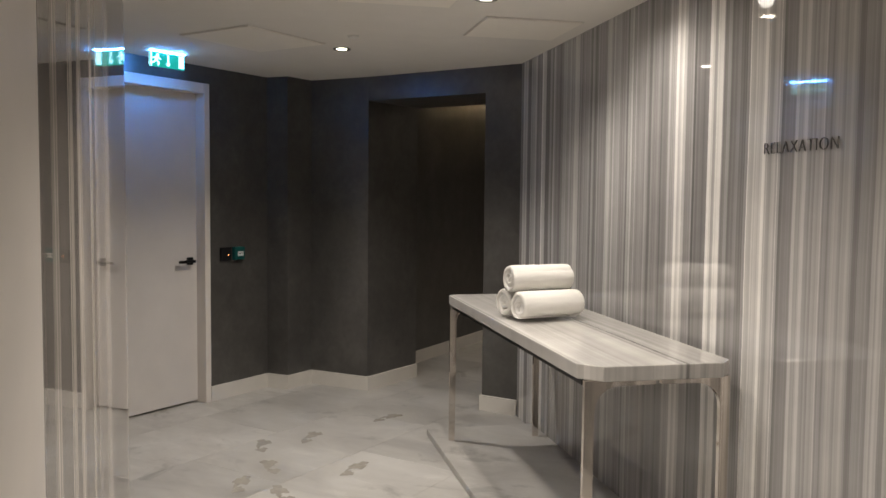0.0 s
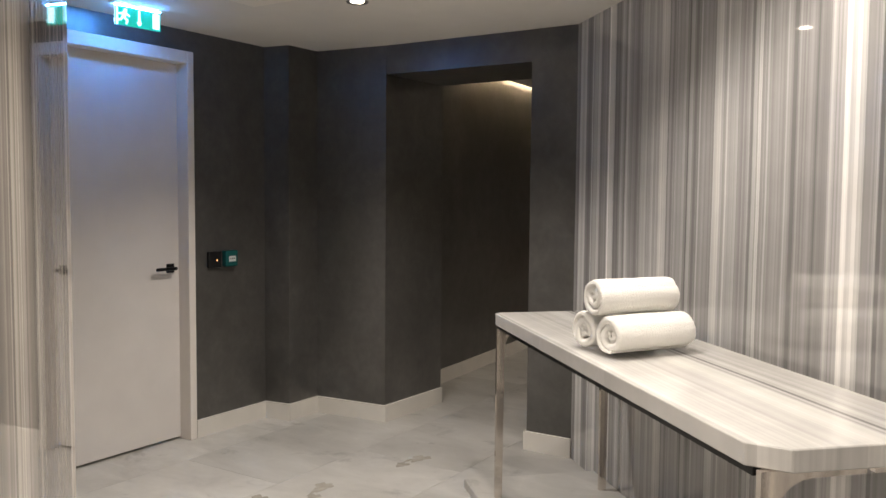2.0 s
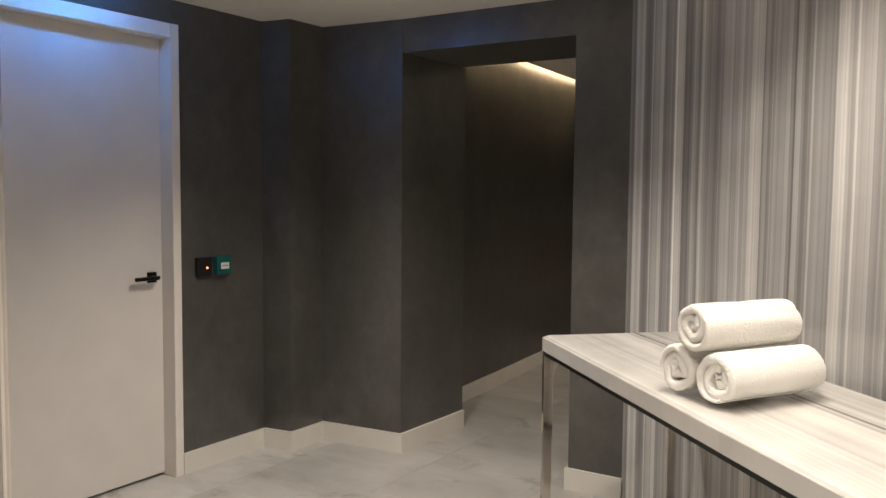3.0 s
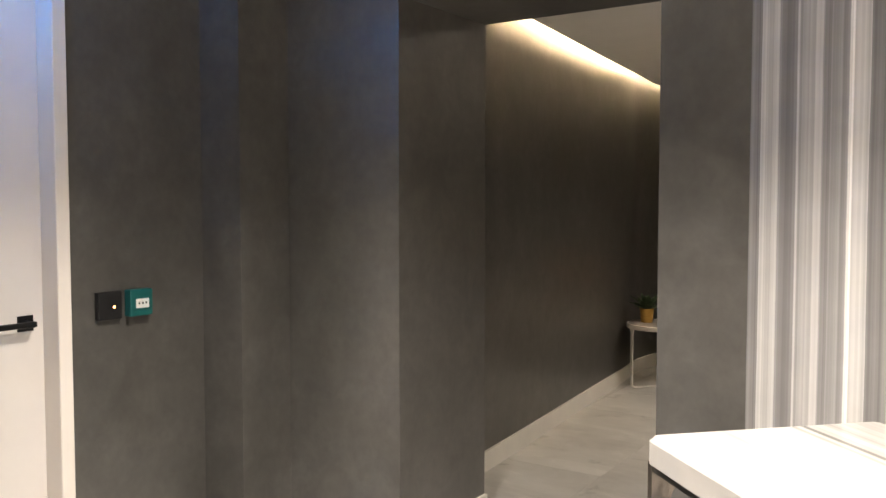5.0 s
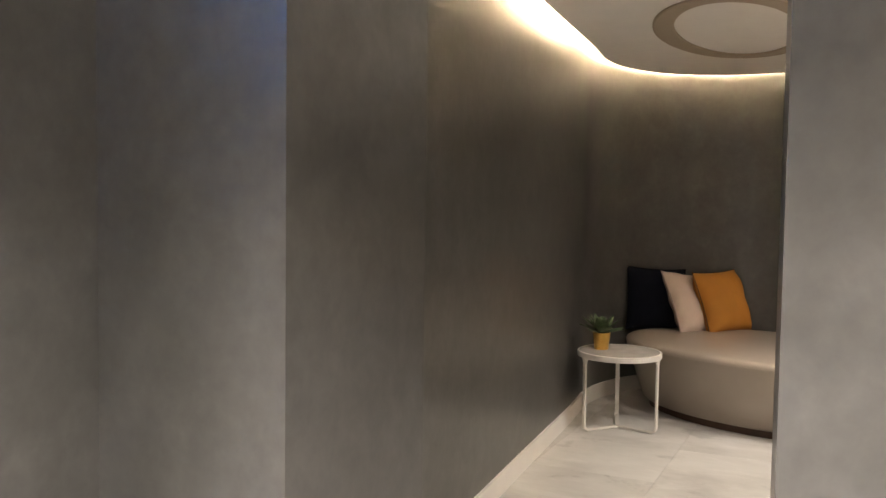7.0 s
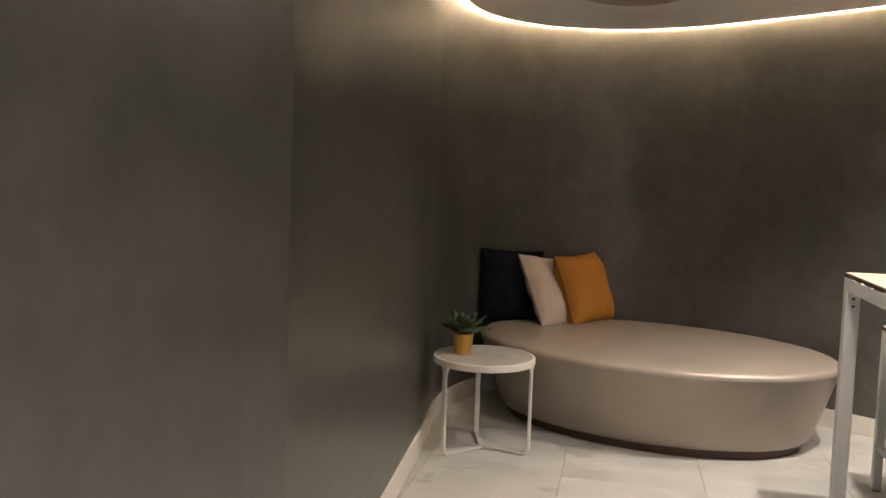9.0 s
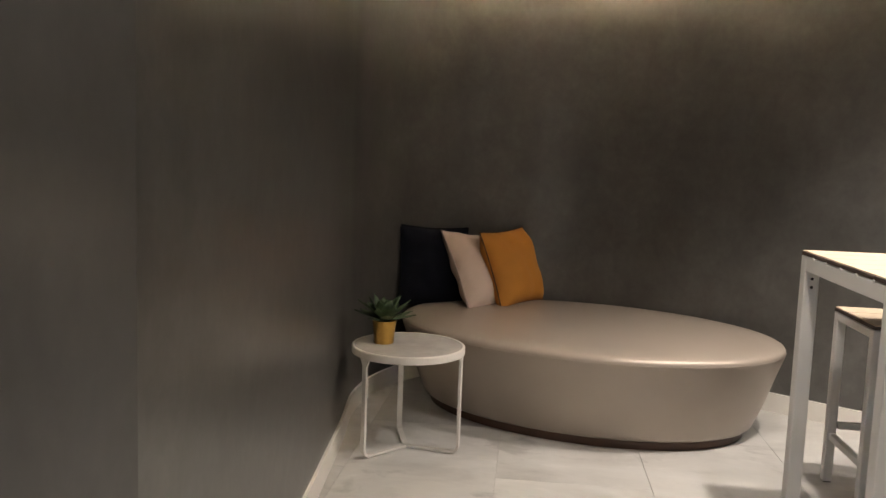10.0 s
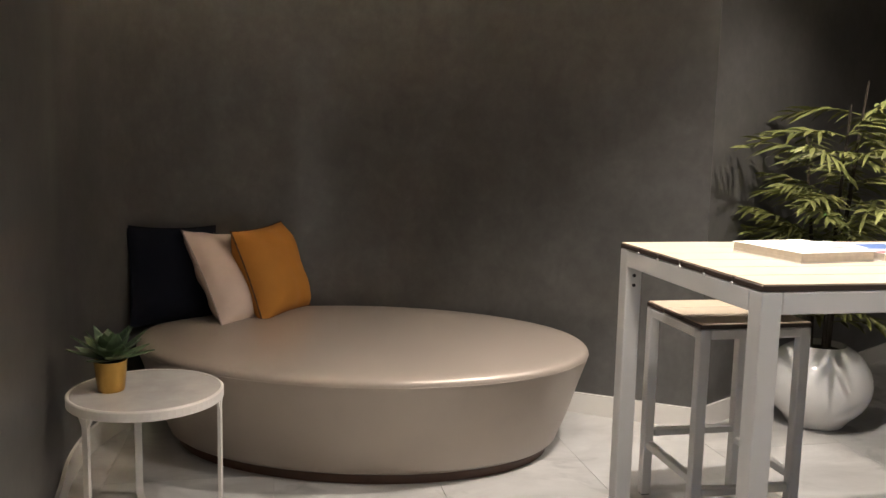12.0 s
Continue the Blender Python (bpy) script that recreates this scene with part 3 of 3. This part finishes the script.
def towel(x, y, z, r, length, seed, turn=-30.7):
    """A rolled terry towel: a doubled cloth wound loosely, with plump rounded ends."""
    t = thing("rolled_towel", pose(x, y, z, 0, 0, turn), "white cotton towel rolled up, stacked with others on the table", "towel", "rolled towels")
    bm = bmesh.new()
    n, turns = 150, 2.45
    stops = [0.0, 0.004, 0.012, 0.028, 0.05, 0.12, 0.25, 0.4, 0.5, 0.6, 0.75, 0.88, 0.95, 0.972, 0.988, 0.996, 1.0]
    plump = [0.0, 0.5, 0.82, 0.96, 1.0] + [1.0] * 7 + [1.0, 0.96, 0.82, 0.5, 0.0]
    half = r * 0.175
    outer, inner = [], []
    for i in range(n + 1):
        q = i / n
        th = 2 * math.pi * turns * q + seed
        lump = noise.noise(Vector((math.cos(th) * 1.1, math.sin(th) * 1.1, seed * 7 + q * 2.2)))
        slack = (1 - q) ** 0.8
        mid = (r - half) * (0.10 + 0.90 * q) + slack * 0.020 * lump
        mid -= 0.013 * max(0.0, (q - 0.88) / 0.12) ** 1.5
        cx, cy = slack * 0.012 * math.sin(seed * 3), slack * 0.010 * math.cos(seed * 5)
        sink = 0.004 * noise.noise(Vector((th * 0.55, seed, 2.0))) + 0.006 * slack
        row_o, row_i = [], []
        for f, k in zip(stops, plump):
            u = sink + (length - 2 * sink) * f
            fuzz = 0.0016 * noise.noise(Vector((th * 9, u * 90, seed))) + 0.0022 * noise.noise(Vector((math.cos(th) * 2.5, math.sin(th) * 2.5, u * 9 + seed)))
            thin = half * min(1.0, 3.2 * (1 - q) + 0.35) * min(1.0, 6 * q + 0.5)
            for row, sg in ((row_o, 1), (row_i, -1)):
                rad = mid + sg * thin * k + (fuzz if sg > 0 else fuzz * 0.5)
                row.append(bm.verts.new((cx + rad * math.cos(th), u, cy + rad * math.sin(th))))
        outer.append(row_o)
        inner.append(row_i)
    last = len(stops) - 1
    for a, b, c, d in zip(outer, outer[1:], inner, inner[1:]):
        for k in range(last):
            bm.faces.new((a[k], b[k], b[k + 1], a[k + 1]))
            bm.faces.new((c[k], c[k + 1], d[k + 1], d[k]))
        bm.faces.new((a[0], c[0], d[0], b[0]))
        bm.faces.new((a[last], b[last], d[last], c[last]))
    for k in range(last):
        bm.faces.new((outer[n][k], inner[n][k], inner[n][k + 1], outer[n][k + 1]))
        bm.faces.new((outer[0][k], outer[0][k + 1], inner[0][k + 1], inner[0][k]))
    part("roll", bm, TOWEL, t, smooth=True)


towel(-1.715, 4.196, TABLE_Z + 0.069, 0.073, 0.315, 1.0, -29)
towel(-1.592, 4.112, TABLE_Z + 0.072, 0.076, 0.325, 2.3)
towel(-1.660, 4.146, TABLE_Z + 0.192, 0.072, 0.318, 4.1, -33)


# ---- daybed ----
def daybed():
    t = thing("daybed", pose(-2.997, 9.983, 0, 0, 0, -16), "oval taupe leather daybed with a smooth sloping side", "daybed")
    def oval(profile, n=128):
        bm = bmesh.new()
        rings = [[bm.verts.new((rx * math.cos(2 * math.pi * i / n), ry * math.sin(2 * math.pi * i / n), z)) for i in range(n)] for rx, ry, z in profile]
        for a, b in zip(rings, rings[1:]):
            for i in range(n):
                bm.faces.new((a[i], a[(i + 1) % n], b[(i + 1) % n], b[i]))
        bm.faces.new(rings[0][::-1])
        bm.faces.new(rings[-1])
        return bm

    part("plinth", oval([(0.825, 0.522, 0.0), (0.825, 0.522, 0.05)]), WALNUT, t, "dark brown recessed plinth")
    prof = [(0.80, 0.505, 0.045), (0.850, 0.546, 0.047), (0.866, 0.561, 0.06), (0.914, 0.600, 0.18), (0.958, 0.645, 0.32), (0.981, 0.672, 0.390), (0.991, 0.684, 0.418), (0.995, 0.689, 0.436), (0.994, 0.688, 0.447), (0.988, 0.682, 0.457), (0.974, 0.671, 0.465), (0.94, 0.650, 0.471)]
    prof += [(k, k * 0.705, z) for k, z in ((0.83, 0.477), (0.6, 0.483), (0.3, 0.486), (0.05, 0.486))]
    part("upholstery", oval(prof), LEATHER, t, "taupe leather cover", smooth=True)
    seam = bmesh.new()
    pts = [(0.9945 * math.cos(2 * math.pi * i / 120), 0.6885 * math.sin(2 * math.pi * i / 120), 0.436) for i in range(121)]
    add_tube(seam, pts, 0.002, 6)
    part("seam", seam, LEATHER, t)


daybed()


def cushion(name, size, thick, m, mat, pipe, label, seed):
    t = thing(name, m, label, "cushion", "cushions on the daybed")
    bm = bmesh.new()
    n = 32
    top, bot = {}, {}
    rng = random.Random(seed)
    ph = [rng.uniform(0, 6) for _ in range(4)]
    for i in range(n + 1):
        for j in range(n + 1):
            u, v = 2 * i / n - 1, 2 * j / n - 1
            x = u * size / 2 * (1 - 0.065 * (1 - v * v))
            y = v * size / 2 * (1 - 0.065 * (1 - u * u))
            h = thick / 2 * max(0.0, (1 - u ** 4) * (1 - v ** 4)) ** 0.62
            h += 0.004 * math.sin(5 * u + ph[0]) * math.sin(4 * v + ph[1]) * (1 - u * u) * (1 - v * v)
            h *= 1 + 0.10 * math.sin(8 * u + ph[2]) * v * v + 0.10 * math.sin(9 * v + ph[3]) * u * u
            h += 0.010 * noise.noise(Vector((u * 2.6 + seed * 3, v * 2.6, seed))) * (1 - u ** 6) * (1 - v ** 6)
            h += 0.005 * noise.noise(Vector((u * 2.0, v * 9.0, seed + 5))) * abs(u) ** 2 * (1 - u ** 6) * (1 - v ** 6)
            edge = i in (0, n) or j in (0, n)
            top[i, j] = bm.verts.new((x, y, h))
            bot[i, j] = top[i, j] if edge else bm.verts.new((x, y, -h))
    for i in range(n):
        for j in range(n):
            bm.faces.new([top[a, b] for a, b in ((i, j), (i + 1, j), (i + 1, j + 1), (i, j + 1))])
            q = [bot[a, b] for a, b in ((i, j), (i, j + 1), (i + 1, j + 1), (i + 1, j))]
            if len(set(q)) == 4 and not (set(q) == {top[a, b] for a, b in ((i, j), (i + 1, j), (i + 1, j + 1), (i, j + 1))}):
                bm.faces.new(q)
    loop = [top[i, 0].co.copy() for i in range(n)] + [top[n, j].co.copy() for j in range(n)] + [top[i, n].co.copy() for i in range(n, 0, -1)] + [top[0, j].co.copy() for j in range(n, -1, -1)]
    part("cover", bm, mat, t, smooth=True)
    pb = bmesh.new()
    add_tube(pb, loop, 0.004, 6)
    part("piping", pb, pipe, t, "corded edge")


def leaning(corner_b, corner_t, side, size, spin=0):
    """The pose of a cushion from its lower and upper near corners and the direction of its lower edge."""
    z = (Vector(corner_t) - Vector(corner_b)).normalized()
    x = Vector(side).normalized()
    x = (x - z * x.dot(z)).normalized()
    nrm = x.cross(z)
    c = Vector(corner_b) + x * size / 2 + z * size / 2
    return Matrix(((x.x, z.x, nrm.x, c.x), (x.y, z.y, nrm.y, c.y), (x.z, z.z, nrm.z, c.z), (0, 0, 0, 1))) @ pose(0, 0, 0, 0, 0, spin)


cushion("cushion", 0.46, 0.12, leaning((-4.02, 10.23, 0.475), (-4.035, 10.31, 0.935), (0.75, 0.56, 0.02), 0.46, 1), NAVY, NAVY, "dark navy fabric cushion standing against the wall", 1)
cushion("cushion", 0.50, 0.18, leaning((-3.617, 10.190, 0.475), (-3.817, 10.397, 0.913), (0.45, 0.78, 0.02), 0.50), BLUSH, GREY_PIPING, "pale blush fabric cushion leaning on the others", 2)
cushion("cushion", 0.465, 0.20, leaning((-3.449, 10.286, 0.472), (-3.588, 10.396, 0.928), (0.234, 0.401, 0.016), 0.465, 4), OCHRE, PIPING, "ochre orange fabric cushion leaning against the wall", 3)


# ---- side table ----
def side_table():
    cx, cy, H, R = -3.812, 9.243, 0.478, 0.254
    t = thing("side_table", pose(cx, cy, 0), "small round white side table with three slim metal legs", "side table")
    part("tabletop", lathe([(R - 0.012, H - 0.004), (R - 0.012, H - 0.0005), (0.01, H)], 64), TOP_STONE, t, "pale grey stone-look inlay")
    part("rim", lathe([(R - 0.012, H - 0.034), (R - 0.003, H - 0.034), (R, H - 0.031), (R, H - 0.004), (R - 0.004, H), (R - 0.011, H), (R - 0.011, H - 0.01)], 64, cap=False), POWDER, t)
    part("underside", lathe([(0.01, H - 0.030), (R - 0.012, H - 0.030)], 64), POWDER, t)
    for ang in (230, 350, 106):
        a = radians(ang)
        dx, dy = math.cos(a), math.sin(a)
        bm = bmesh.new()
        rr = R - 0.008
        prof = [(0.0, 0.010)]
        prof += [(rr - 0.03, 0.010)] + [(rr - 0.03 + 0.03 * math.sin(k * math.pi / 10), 0.040 - 0.03 * math.cos(k * math.pi / 10)) for k in range(1, 6)]
        prof += [(rr, H - 0.06), (rr + 0.001, H - 0.034)]
        for (r0, z0), (r1, z1) in zip(prof, prof[1:]):
            d = Vector((r1 - r0, 0, z1 - z0))
            nrm = Vector((-d.z, 0, d.x)).normalized() * 0.0055
            q = []
            for s in (-0.0125, 0.0125):
                for rr2, zz, sg in ((r0, z0, -1), (r1, z1, -1), (r1, z1, 1), (r0, z0, 1)):
                    px, pz = rr2 + nrm.x * sg, zz + nrm.z * sg
                    q.append(bm.verts.new((px * dx - s * dy, px * dy + s * dx, pz)))
            for f in ((0, 1, 2, 3), (7, 6, 5, 4), (0, 4, 5, 1), (3, 2, 6, 7), (1, 5, 6, 2), (0, 3, 7, 4)):
                bm.faces.new([q[k] for k in f])
        for s in (-1, 1):
            tri = [(rr - 0.004, s * 0.0125, H - 0.034), (rr - 0.004, s * 0.030, H - 0.034), (rr - 0.004, s * 0.0125, H - 0.066)]
            lo = [bm.verts.new((p * dx - q * dy, p * dy + q * dx, z)) for p, q, z in tri]
            hi = [bm.verts.new(((p + 0.008) * dx - q * dy, (p + 0.008) * dy + q * dx, z)) for p, q, z in tri]
            bm.faces.new(lo)
            bm.faces.new(hi[::-1])
            for k in range(3):
                bm.faces.new((lo[k], lo[(k + 1) % 3], hi[(k + 1) % 3], hi[k]))
        part("leg", bm, POWDER, t)


side_table()


def succulent():
    t = thing("potted_succulent", pose(-3.925, 9.242, 0.478), "small green succulent in a matt gold pot on the side table", "potted plant")
    part("pot", lathe([(0.040, 0.0), (0.043, 0.003), (0.054, 0.105), (0.051, 0.105), (0.045, 0.085), (0.01, 0.084)], 40), GOLD, t, "matt gold pot", smooth=True)
    part("soil", lathe([(0.044, 0.080), (0.048, 0.092), (0.005, 0.094)], 24), SOIL, t)
    rng = random.Random(5)
    for ring, (count, tilt, ln) in enumerate(((9, 10, 0.138), (9, 28, 0.130), (7, 48, 0.108), (4, 70, 0.075))):
        for k in range(count):
            bm = bmesh.new()
            L, W = ln * rng.uniform(0.85, 1.1), 0.029
            rows = []
            for i in range(7):
                f = i / 6
                w = W * (0.45 + 1.5 * f * (1 - f) * 1.25) * (1 - f ** 5)
                z = 0.012 * f * f
                rows.append([bm.verts.new((L * f, w * s, z + (0.004 * abs(s)) - 0.005 * (1 - abs(s)) * (1 - f))) for s in (-1, 0, 1)] + [bm.verts.new((L * f, 0, z + 0.005 * (1 - f * f)))])
            for a, b in zip(rows, rows[1:]):
                for i, j in ((0, 1), (1, 2), (2, 3), (3, 0)):
                    bm.faces.new((a[i], b[i], b[j], a[j]))
            ang = 360 * k / count + ring * 23 + rng.uniform(-8, 8)
            m = pose(0, 0, 0.104 + ring * 0.007, 0, 0, ang) @ pose(0.006, 0, 0, 0, -tilt + rng.uniform(-6, 6), 0)
            part("leaf", bm, LEAF, t, smooth=True, m=m)


succulent()


# ---- bar table and stool ----
def slatted_top(t, x0, x1, y0, y1, z, count, thick, gap):
    for k in range(count):
        w = (y1 - y0 + gap) / count
        a, b = y0 + k * w, y0 + (k + 1) * w - gap
        s = part("slat", box((x0 + 0.004, a, z - 0.005), (x1 - 0.004, b, z), 0.001), SLAT, t, "pale oak-look slat")
        part("slat_core", box((x0, a, z - thick), (x1, b, z - 0.005), 0.001), SLAT_EDGE, s, "dark brown board edge")


def post_frame(t, x0, x1, y0, y1, z, w, rail):
    for x, y in ((x0, y0), (x0, y1 - w), (x1 - w, y0), (x1 - w, y1 - w)):
        leg = part("leg", box((x, y, 0.004), (x + w, y + w, z), 0.004, 2), STEEL, t)
        part("foot", box((x + 0.004, y + 0.004, 0.0), (x + w - 0.004, y + w - 0.004, 0.005)), BLACK_PLASTIC, leg)
    for lo, hi in (((x0 + w, y0, z - rail), (x1 - w, y0 + w * 0.8, z)), ((x0 + w, y1 - w * 0.8, z - rail), (x1 - w, y1, z)), ((x0, y0 + w, z - rail), (x0 + w * 0.8, y1 - w, z)), ((x1 - w * 0.8, y0 + w, z - rail), (x1, y1 - w, z))):
        part("rail", box(lo, hi, 0.003, 1), STEEL, t)


def bar_table():
    t = thing("bar_table", pose(-2.242, 8.125, 0), "high bar table with slatted oak top and grey frame", "table")
    X, Y, H = 1.60, 0.835, 1.012
    slatted_top(t, 0, X, 0, Y, H, 6, 0.018, 0.007)
    post_frame(t, 0.0, X, 0.0, Y, H - 0.020, 0.056, 0.056)
    for x, y in ((0.028, Y - 0.056), (X - 0.028, Y - 0.056)):
        for z in (H - 0.105, H - 0.138):
            part("screw", lathe([(0.006, -0.001), (0.006, 0.002)], 12), BLACK_PLASTIC, t, "dark screw head", m=pose(x, y, z, 90, 0, 0))
    for k in range(1, 6):
        yy = k * (Y + 0.007) / 6 - 0.0035
        part("bolt", lathe([(0.006, -0.002), (0.006, 0.002)], 12), STEEL, t, m=pose(-0.001, yy, H - 0.021, 0, 90, 0))


def bar_stool(x, y):
    t = thing("bar_stool", pose(x, y, 0), "backless bar stool with a slatted oak seat and grey frame", "stool")
    S, H = 0.41, 0.755
    slatted_top(t, 0, S, 0, S, H, 3, 0.018, 0.007)
    post_frame(t, 0.0, S, 0.0, S, H - 0.020, 0.038, 0.034)
    for lo, hi in (((0.042, S - 0.038, 0.235), (S - 0.042, S - 0.006, 0.262)), ((0.042, 0.006, 0.15), (S - 0.042, 0.034, 0.178)), ((0.006, 0.042, 0.19), (0.034, S - 0.042, 0.218)), ((S - 0.034, 0.042, 0.19), (S - 0.006, S - 0.042, 0.218))):
        part("footrest", box(lo, hi, 0.003), STEEL, t)


bar_table()
bar_stool(-2.005, 8.82)


def paper_block(t, w, d, h, cover):
    pages = bmesh.new()
    for k in range(6):
        inset = 0.003 + 0.0008 * (k % 3)
        add_box(pages, (inset, inset, 0.002 + (h - 0.004) * k / 6), (w - inset, d - inset, 0.002 + (h - 0.004) * (k + 1) / 6 - 0.0002))
    part("page_block", pages, PAPER, t, "cream page block")
    part("cover", box((0, 0, h - 0.0018), (w, d, h), 0.0008), cover, t, "white cover")
    part("back_cover", box((0, 0, 0), (w, d, 0.0018)), cover, t)


def magazines():
    z = 1.012
    t = thing("book", pose(-1.918, 8.447, z, 0, 0, 8), "thick white paperback book lying on the bar table", "book")
    paper_block(t, 0.275, 0.30, 0.030, COVER)
    t2 = thing("book", pose(-1.628, 8.470, z, 0, 0, 4), "paperback book with blue and red printed cover", "book")
    paper_block(t2, 0.30, 0.24, 0.024, COVER)
    part("picture", box((0.012, 0.10, 0.024), (0.20, 0.225, 0.0246)), INK_BLUE, t2, "blue printed picture")
    part("picture", box((0.004, 0.012, 0.024), (0.17, 0.055, 0.0246)), INK_RED, t2, "red printed band")
    part("picture", box((0.21, 0.02, 0.024), (0.285, 0.21, 0.0246)), INK_GREY, t2, "grey printed column")
    t3 = thing("leaflet", pose(-1.775, 8.575, z + 0.030, 0, 0, -14), "thin white leaflet lying on a book", "leaflet")
    sheet = bmesh.new()
    cols = [[sheet.verts.new((0.15 * i / 10, y, 0.0005 + 0.006 * math.sin(math.pi * i / 10) ** 2 * (0.4 + y) + dz)) for y in (0, 0.07, 0.14) for dz in (0, 0.0008)] for i in range(11)]
    for a, b in zip(cols, cols[1:]):
        for k in (1, 3):
            sheet.faces.new((a[k], b[k], b[k + 2], a[k + 2]))
            sheet.faces.new((a[k - 1], a[k + 1], b[k + 1], b[k - 1]))
        sheet.faces.new((a[0], b[0], b[1], a[1]))
        sheet.faces.new((a[4], a[5], b[5], b[4]))
    for c in (cols[0], cols[-1]):
        sheet.faces.new((c[0], c[1], c[3], c[2]))
        sheet.faces.new((c[2], c[3], c[5], c[4]))
    part("page", sheet, COVER, t3)


magazines()


# ---- palm ----
def palm():
    t = thing("potted_palm", pose(-0.785, 9.86, 0), "feathery green indoor palm in a round white glazed pot", "potted plant")
    prof = [(0.10, 0.0), (0.13, 0.008)] + [(0.248 * math.sin(radians(a)), 0.215 - 0.215 * math.cos(radians(a))) for a in range(40, 148, 9)]
    prof += [(0.120, 0.402), (0.112, 0.400), (0.105, 0.37), (0.01, 0.368)]
    part("pot", lathe(prof, 64), GLAZE, t, "round white glazed pot", smooth=True)
    part("soil", lathe([(0.10, 0.36), (0.103, 0.374), (0.01, 0.38)], 24), SOIL, t)
    rng = random.Random(11)
    for s in range(7):
        a = s * 2.2
        bx, by = 0.045 * math.cos(a), 0.045 * math.sin(a)
        hgt = (1.66, 1.42, 1.54, 1.14, 0.88, 1.30, 0.70)[s]
        lean = 0.10
        stem_pts = [(bx + lean * math.cos(a) * (k / 8) ** 1.5, by + lean * math.sin(a) * (k / 8) ** 1.5, 0.37 + (hgt - 0.37) * k / 8) for k in range(9)]
        sb = bmesh.new()
        add_tube(sb, stem_pts, 0.011, 8, 0.006)
        part("stem", sb, STEM, t)
        for f in range(11):
            base = Vector(stem_pts[3 + (f * 5) // 11])
            az = a + f * 2.4 + rng.uniform(-0.4, 0.4)
            L = rng.uniform(0.32, 0.52)
            rise = rng.uniform(0.12, 0.36)
            bm = bmesh.new()
            spine = []
            for k in range(15):
                q = k / 14
                rad = L * q
                spine.append(base + Vector((math.cos(az) * rad, math.sin(az) * rad, rise * q - 0.42 * L * q * q)))
            add_tube(bm, spine, 0.0035, 5, 0.0012)
            side = Vector((-math.sin(az), math.cos(az), 0))
            fwd = Vector((math.cos(az), math.sin(az), 0))
            for k in range(2, 15):
                q = k / 14
                for sg in (-1, 1):
                    ll = 0.17 * (1 - 0.45 * abs(q - 0.5) * 2) * rng.uniform(0.8, 1.15)
                    d = (side * sg * (1 - 0.55 * q) + fwd * (0.55 + 0.5 * q) + Vector((rng.uniform(-0.25, 0.25), rng.uniform(-0.25, 0.25), rng.uniform(-0.25, 0.40)))).normalized()
                    up = Vector((rng.uniform(-0.8, 0.8), rng.uniform(-0.8, 0.8), 1))
                    w = d.cross(up).normalized() * 0.0095
                    p = spine[k]
                    drop = Vector((0, 0, -0.10 * ll / 0.17 * 0.5))
                    rows = []
                    for i, ww in ((0, 0.35), (0.35, 1.0), (0.7, 0.8), (1.0, 0.05)):
                        c = p + d * ll * i + drop * i * i
                        rows.append((bm.verts.new(c - w * ww), bm.verts.new(c + Vector((0, 0, -0.003 * ww))), bm.verts.new(c + w * ww)))
                    for r0, r1 in zip(rows, rows[1:]):
                        for j in (0, 1):
                            bm.faces.new((r0[j], r1[j], r1[j + 1], r0[j + 1]))
            part("frond", bm, PALM, t)


palm()


# ---- damp footprints ----
def footprints():
    rng = random.Random(3)
    bm = bmesh.new()
    for x, y, turn in FEET:
        for lx, ly, rx, ry in ((0.0, 0.06, 0.040, 0.062), (0.004, -0.075, 0.030, 0.040), (-0.02, 0.0, 0.012, 0.05)):
            pts = []
            ph = rng.uniform(0, 6)
            for k in range(28):
                a = 2 * math.pi * k / 28
                w = 1 + 0.22 * math.sin(3 * a + ph) + 0.14 * math.sin(7 * a + 2 * ph)
                q = Vector((lx + rx * w * math.cos(a), ly + ry * w * math.sin(a)))
                q.rotate(Matrix.Rotation(radians(turn), 2))
                pts.append(bm.verts.new((x + q.x, y + q.y, 0.0012 + 0.0004 * rng.random())))
            bm.faces.new(pts)
    ob = part("footprints", bm, DAMP, None, "faint damp footprints on the pale floor")
    tagged(ob, "", "footprints", "", "stuff")


FEET = ((-3.27, 4.23, 40), (-3.16, 4.51, 20), (-2.97, 3.99, 55), (-2.59, 4.21, 10), (-2.90, 3.71, 35), (-3.05, 5.12, -10), (-2.64, 3.73, 60))
DAMP = plain("damp_stone", (0.40, 0.375, 0.335), 0.2, vary=0.15, big=25)
footprints()


# ---- floor tiles ----
def floor_tiles():
    tw, tl, g = 0.64, 1.28, 0.0016
    me = mesh_of("tile", box((g / 2, g / 2, -0.010), (tw - g / 2, tl - g / 2, 0.0), 0.0008), STONE)
    for i in range(-4, 11):
        for j in range(-4, 10):
            x = -3.39 + (i - 2) * tw
            y = 0.0 + j * tl + (0.64 if i % 2 else 0.0)
            cx, cy = x + tw / 2, y + tl / 2
            if -4.75 < cx < 2.0 and -1.6 < cy < 11.6 and not (cy > 11.0 and cx < -1.0) and cx + cy > -3.6:
                ob = new("tile", me)
                ob.matrix_basis = pose(x, y, 0)
                ob.parent = floor_base


floor_tiles()
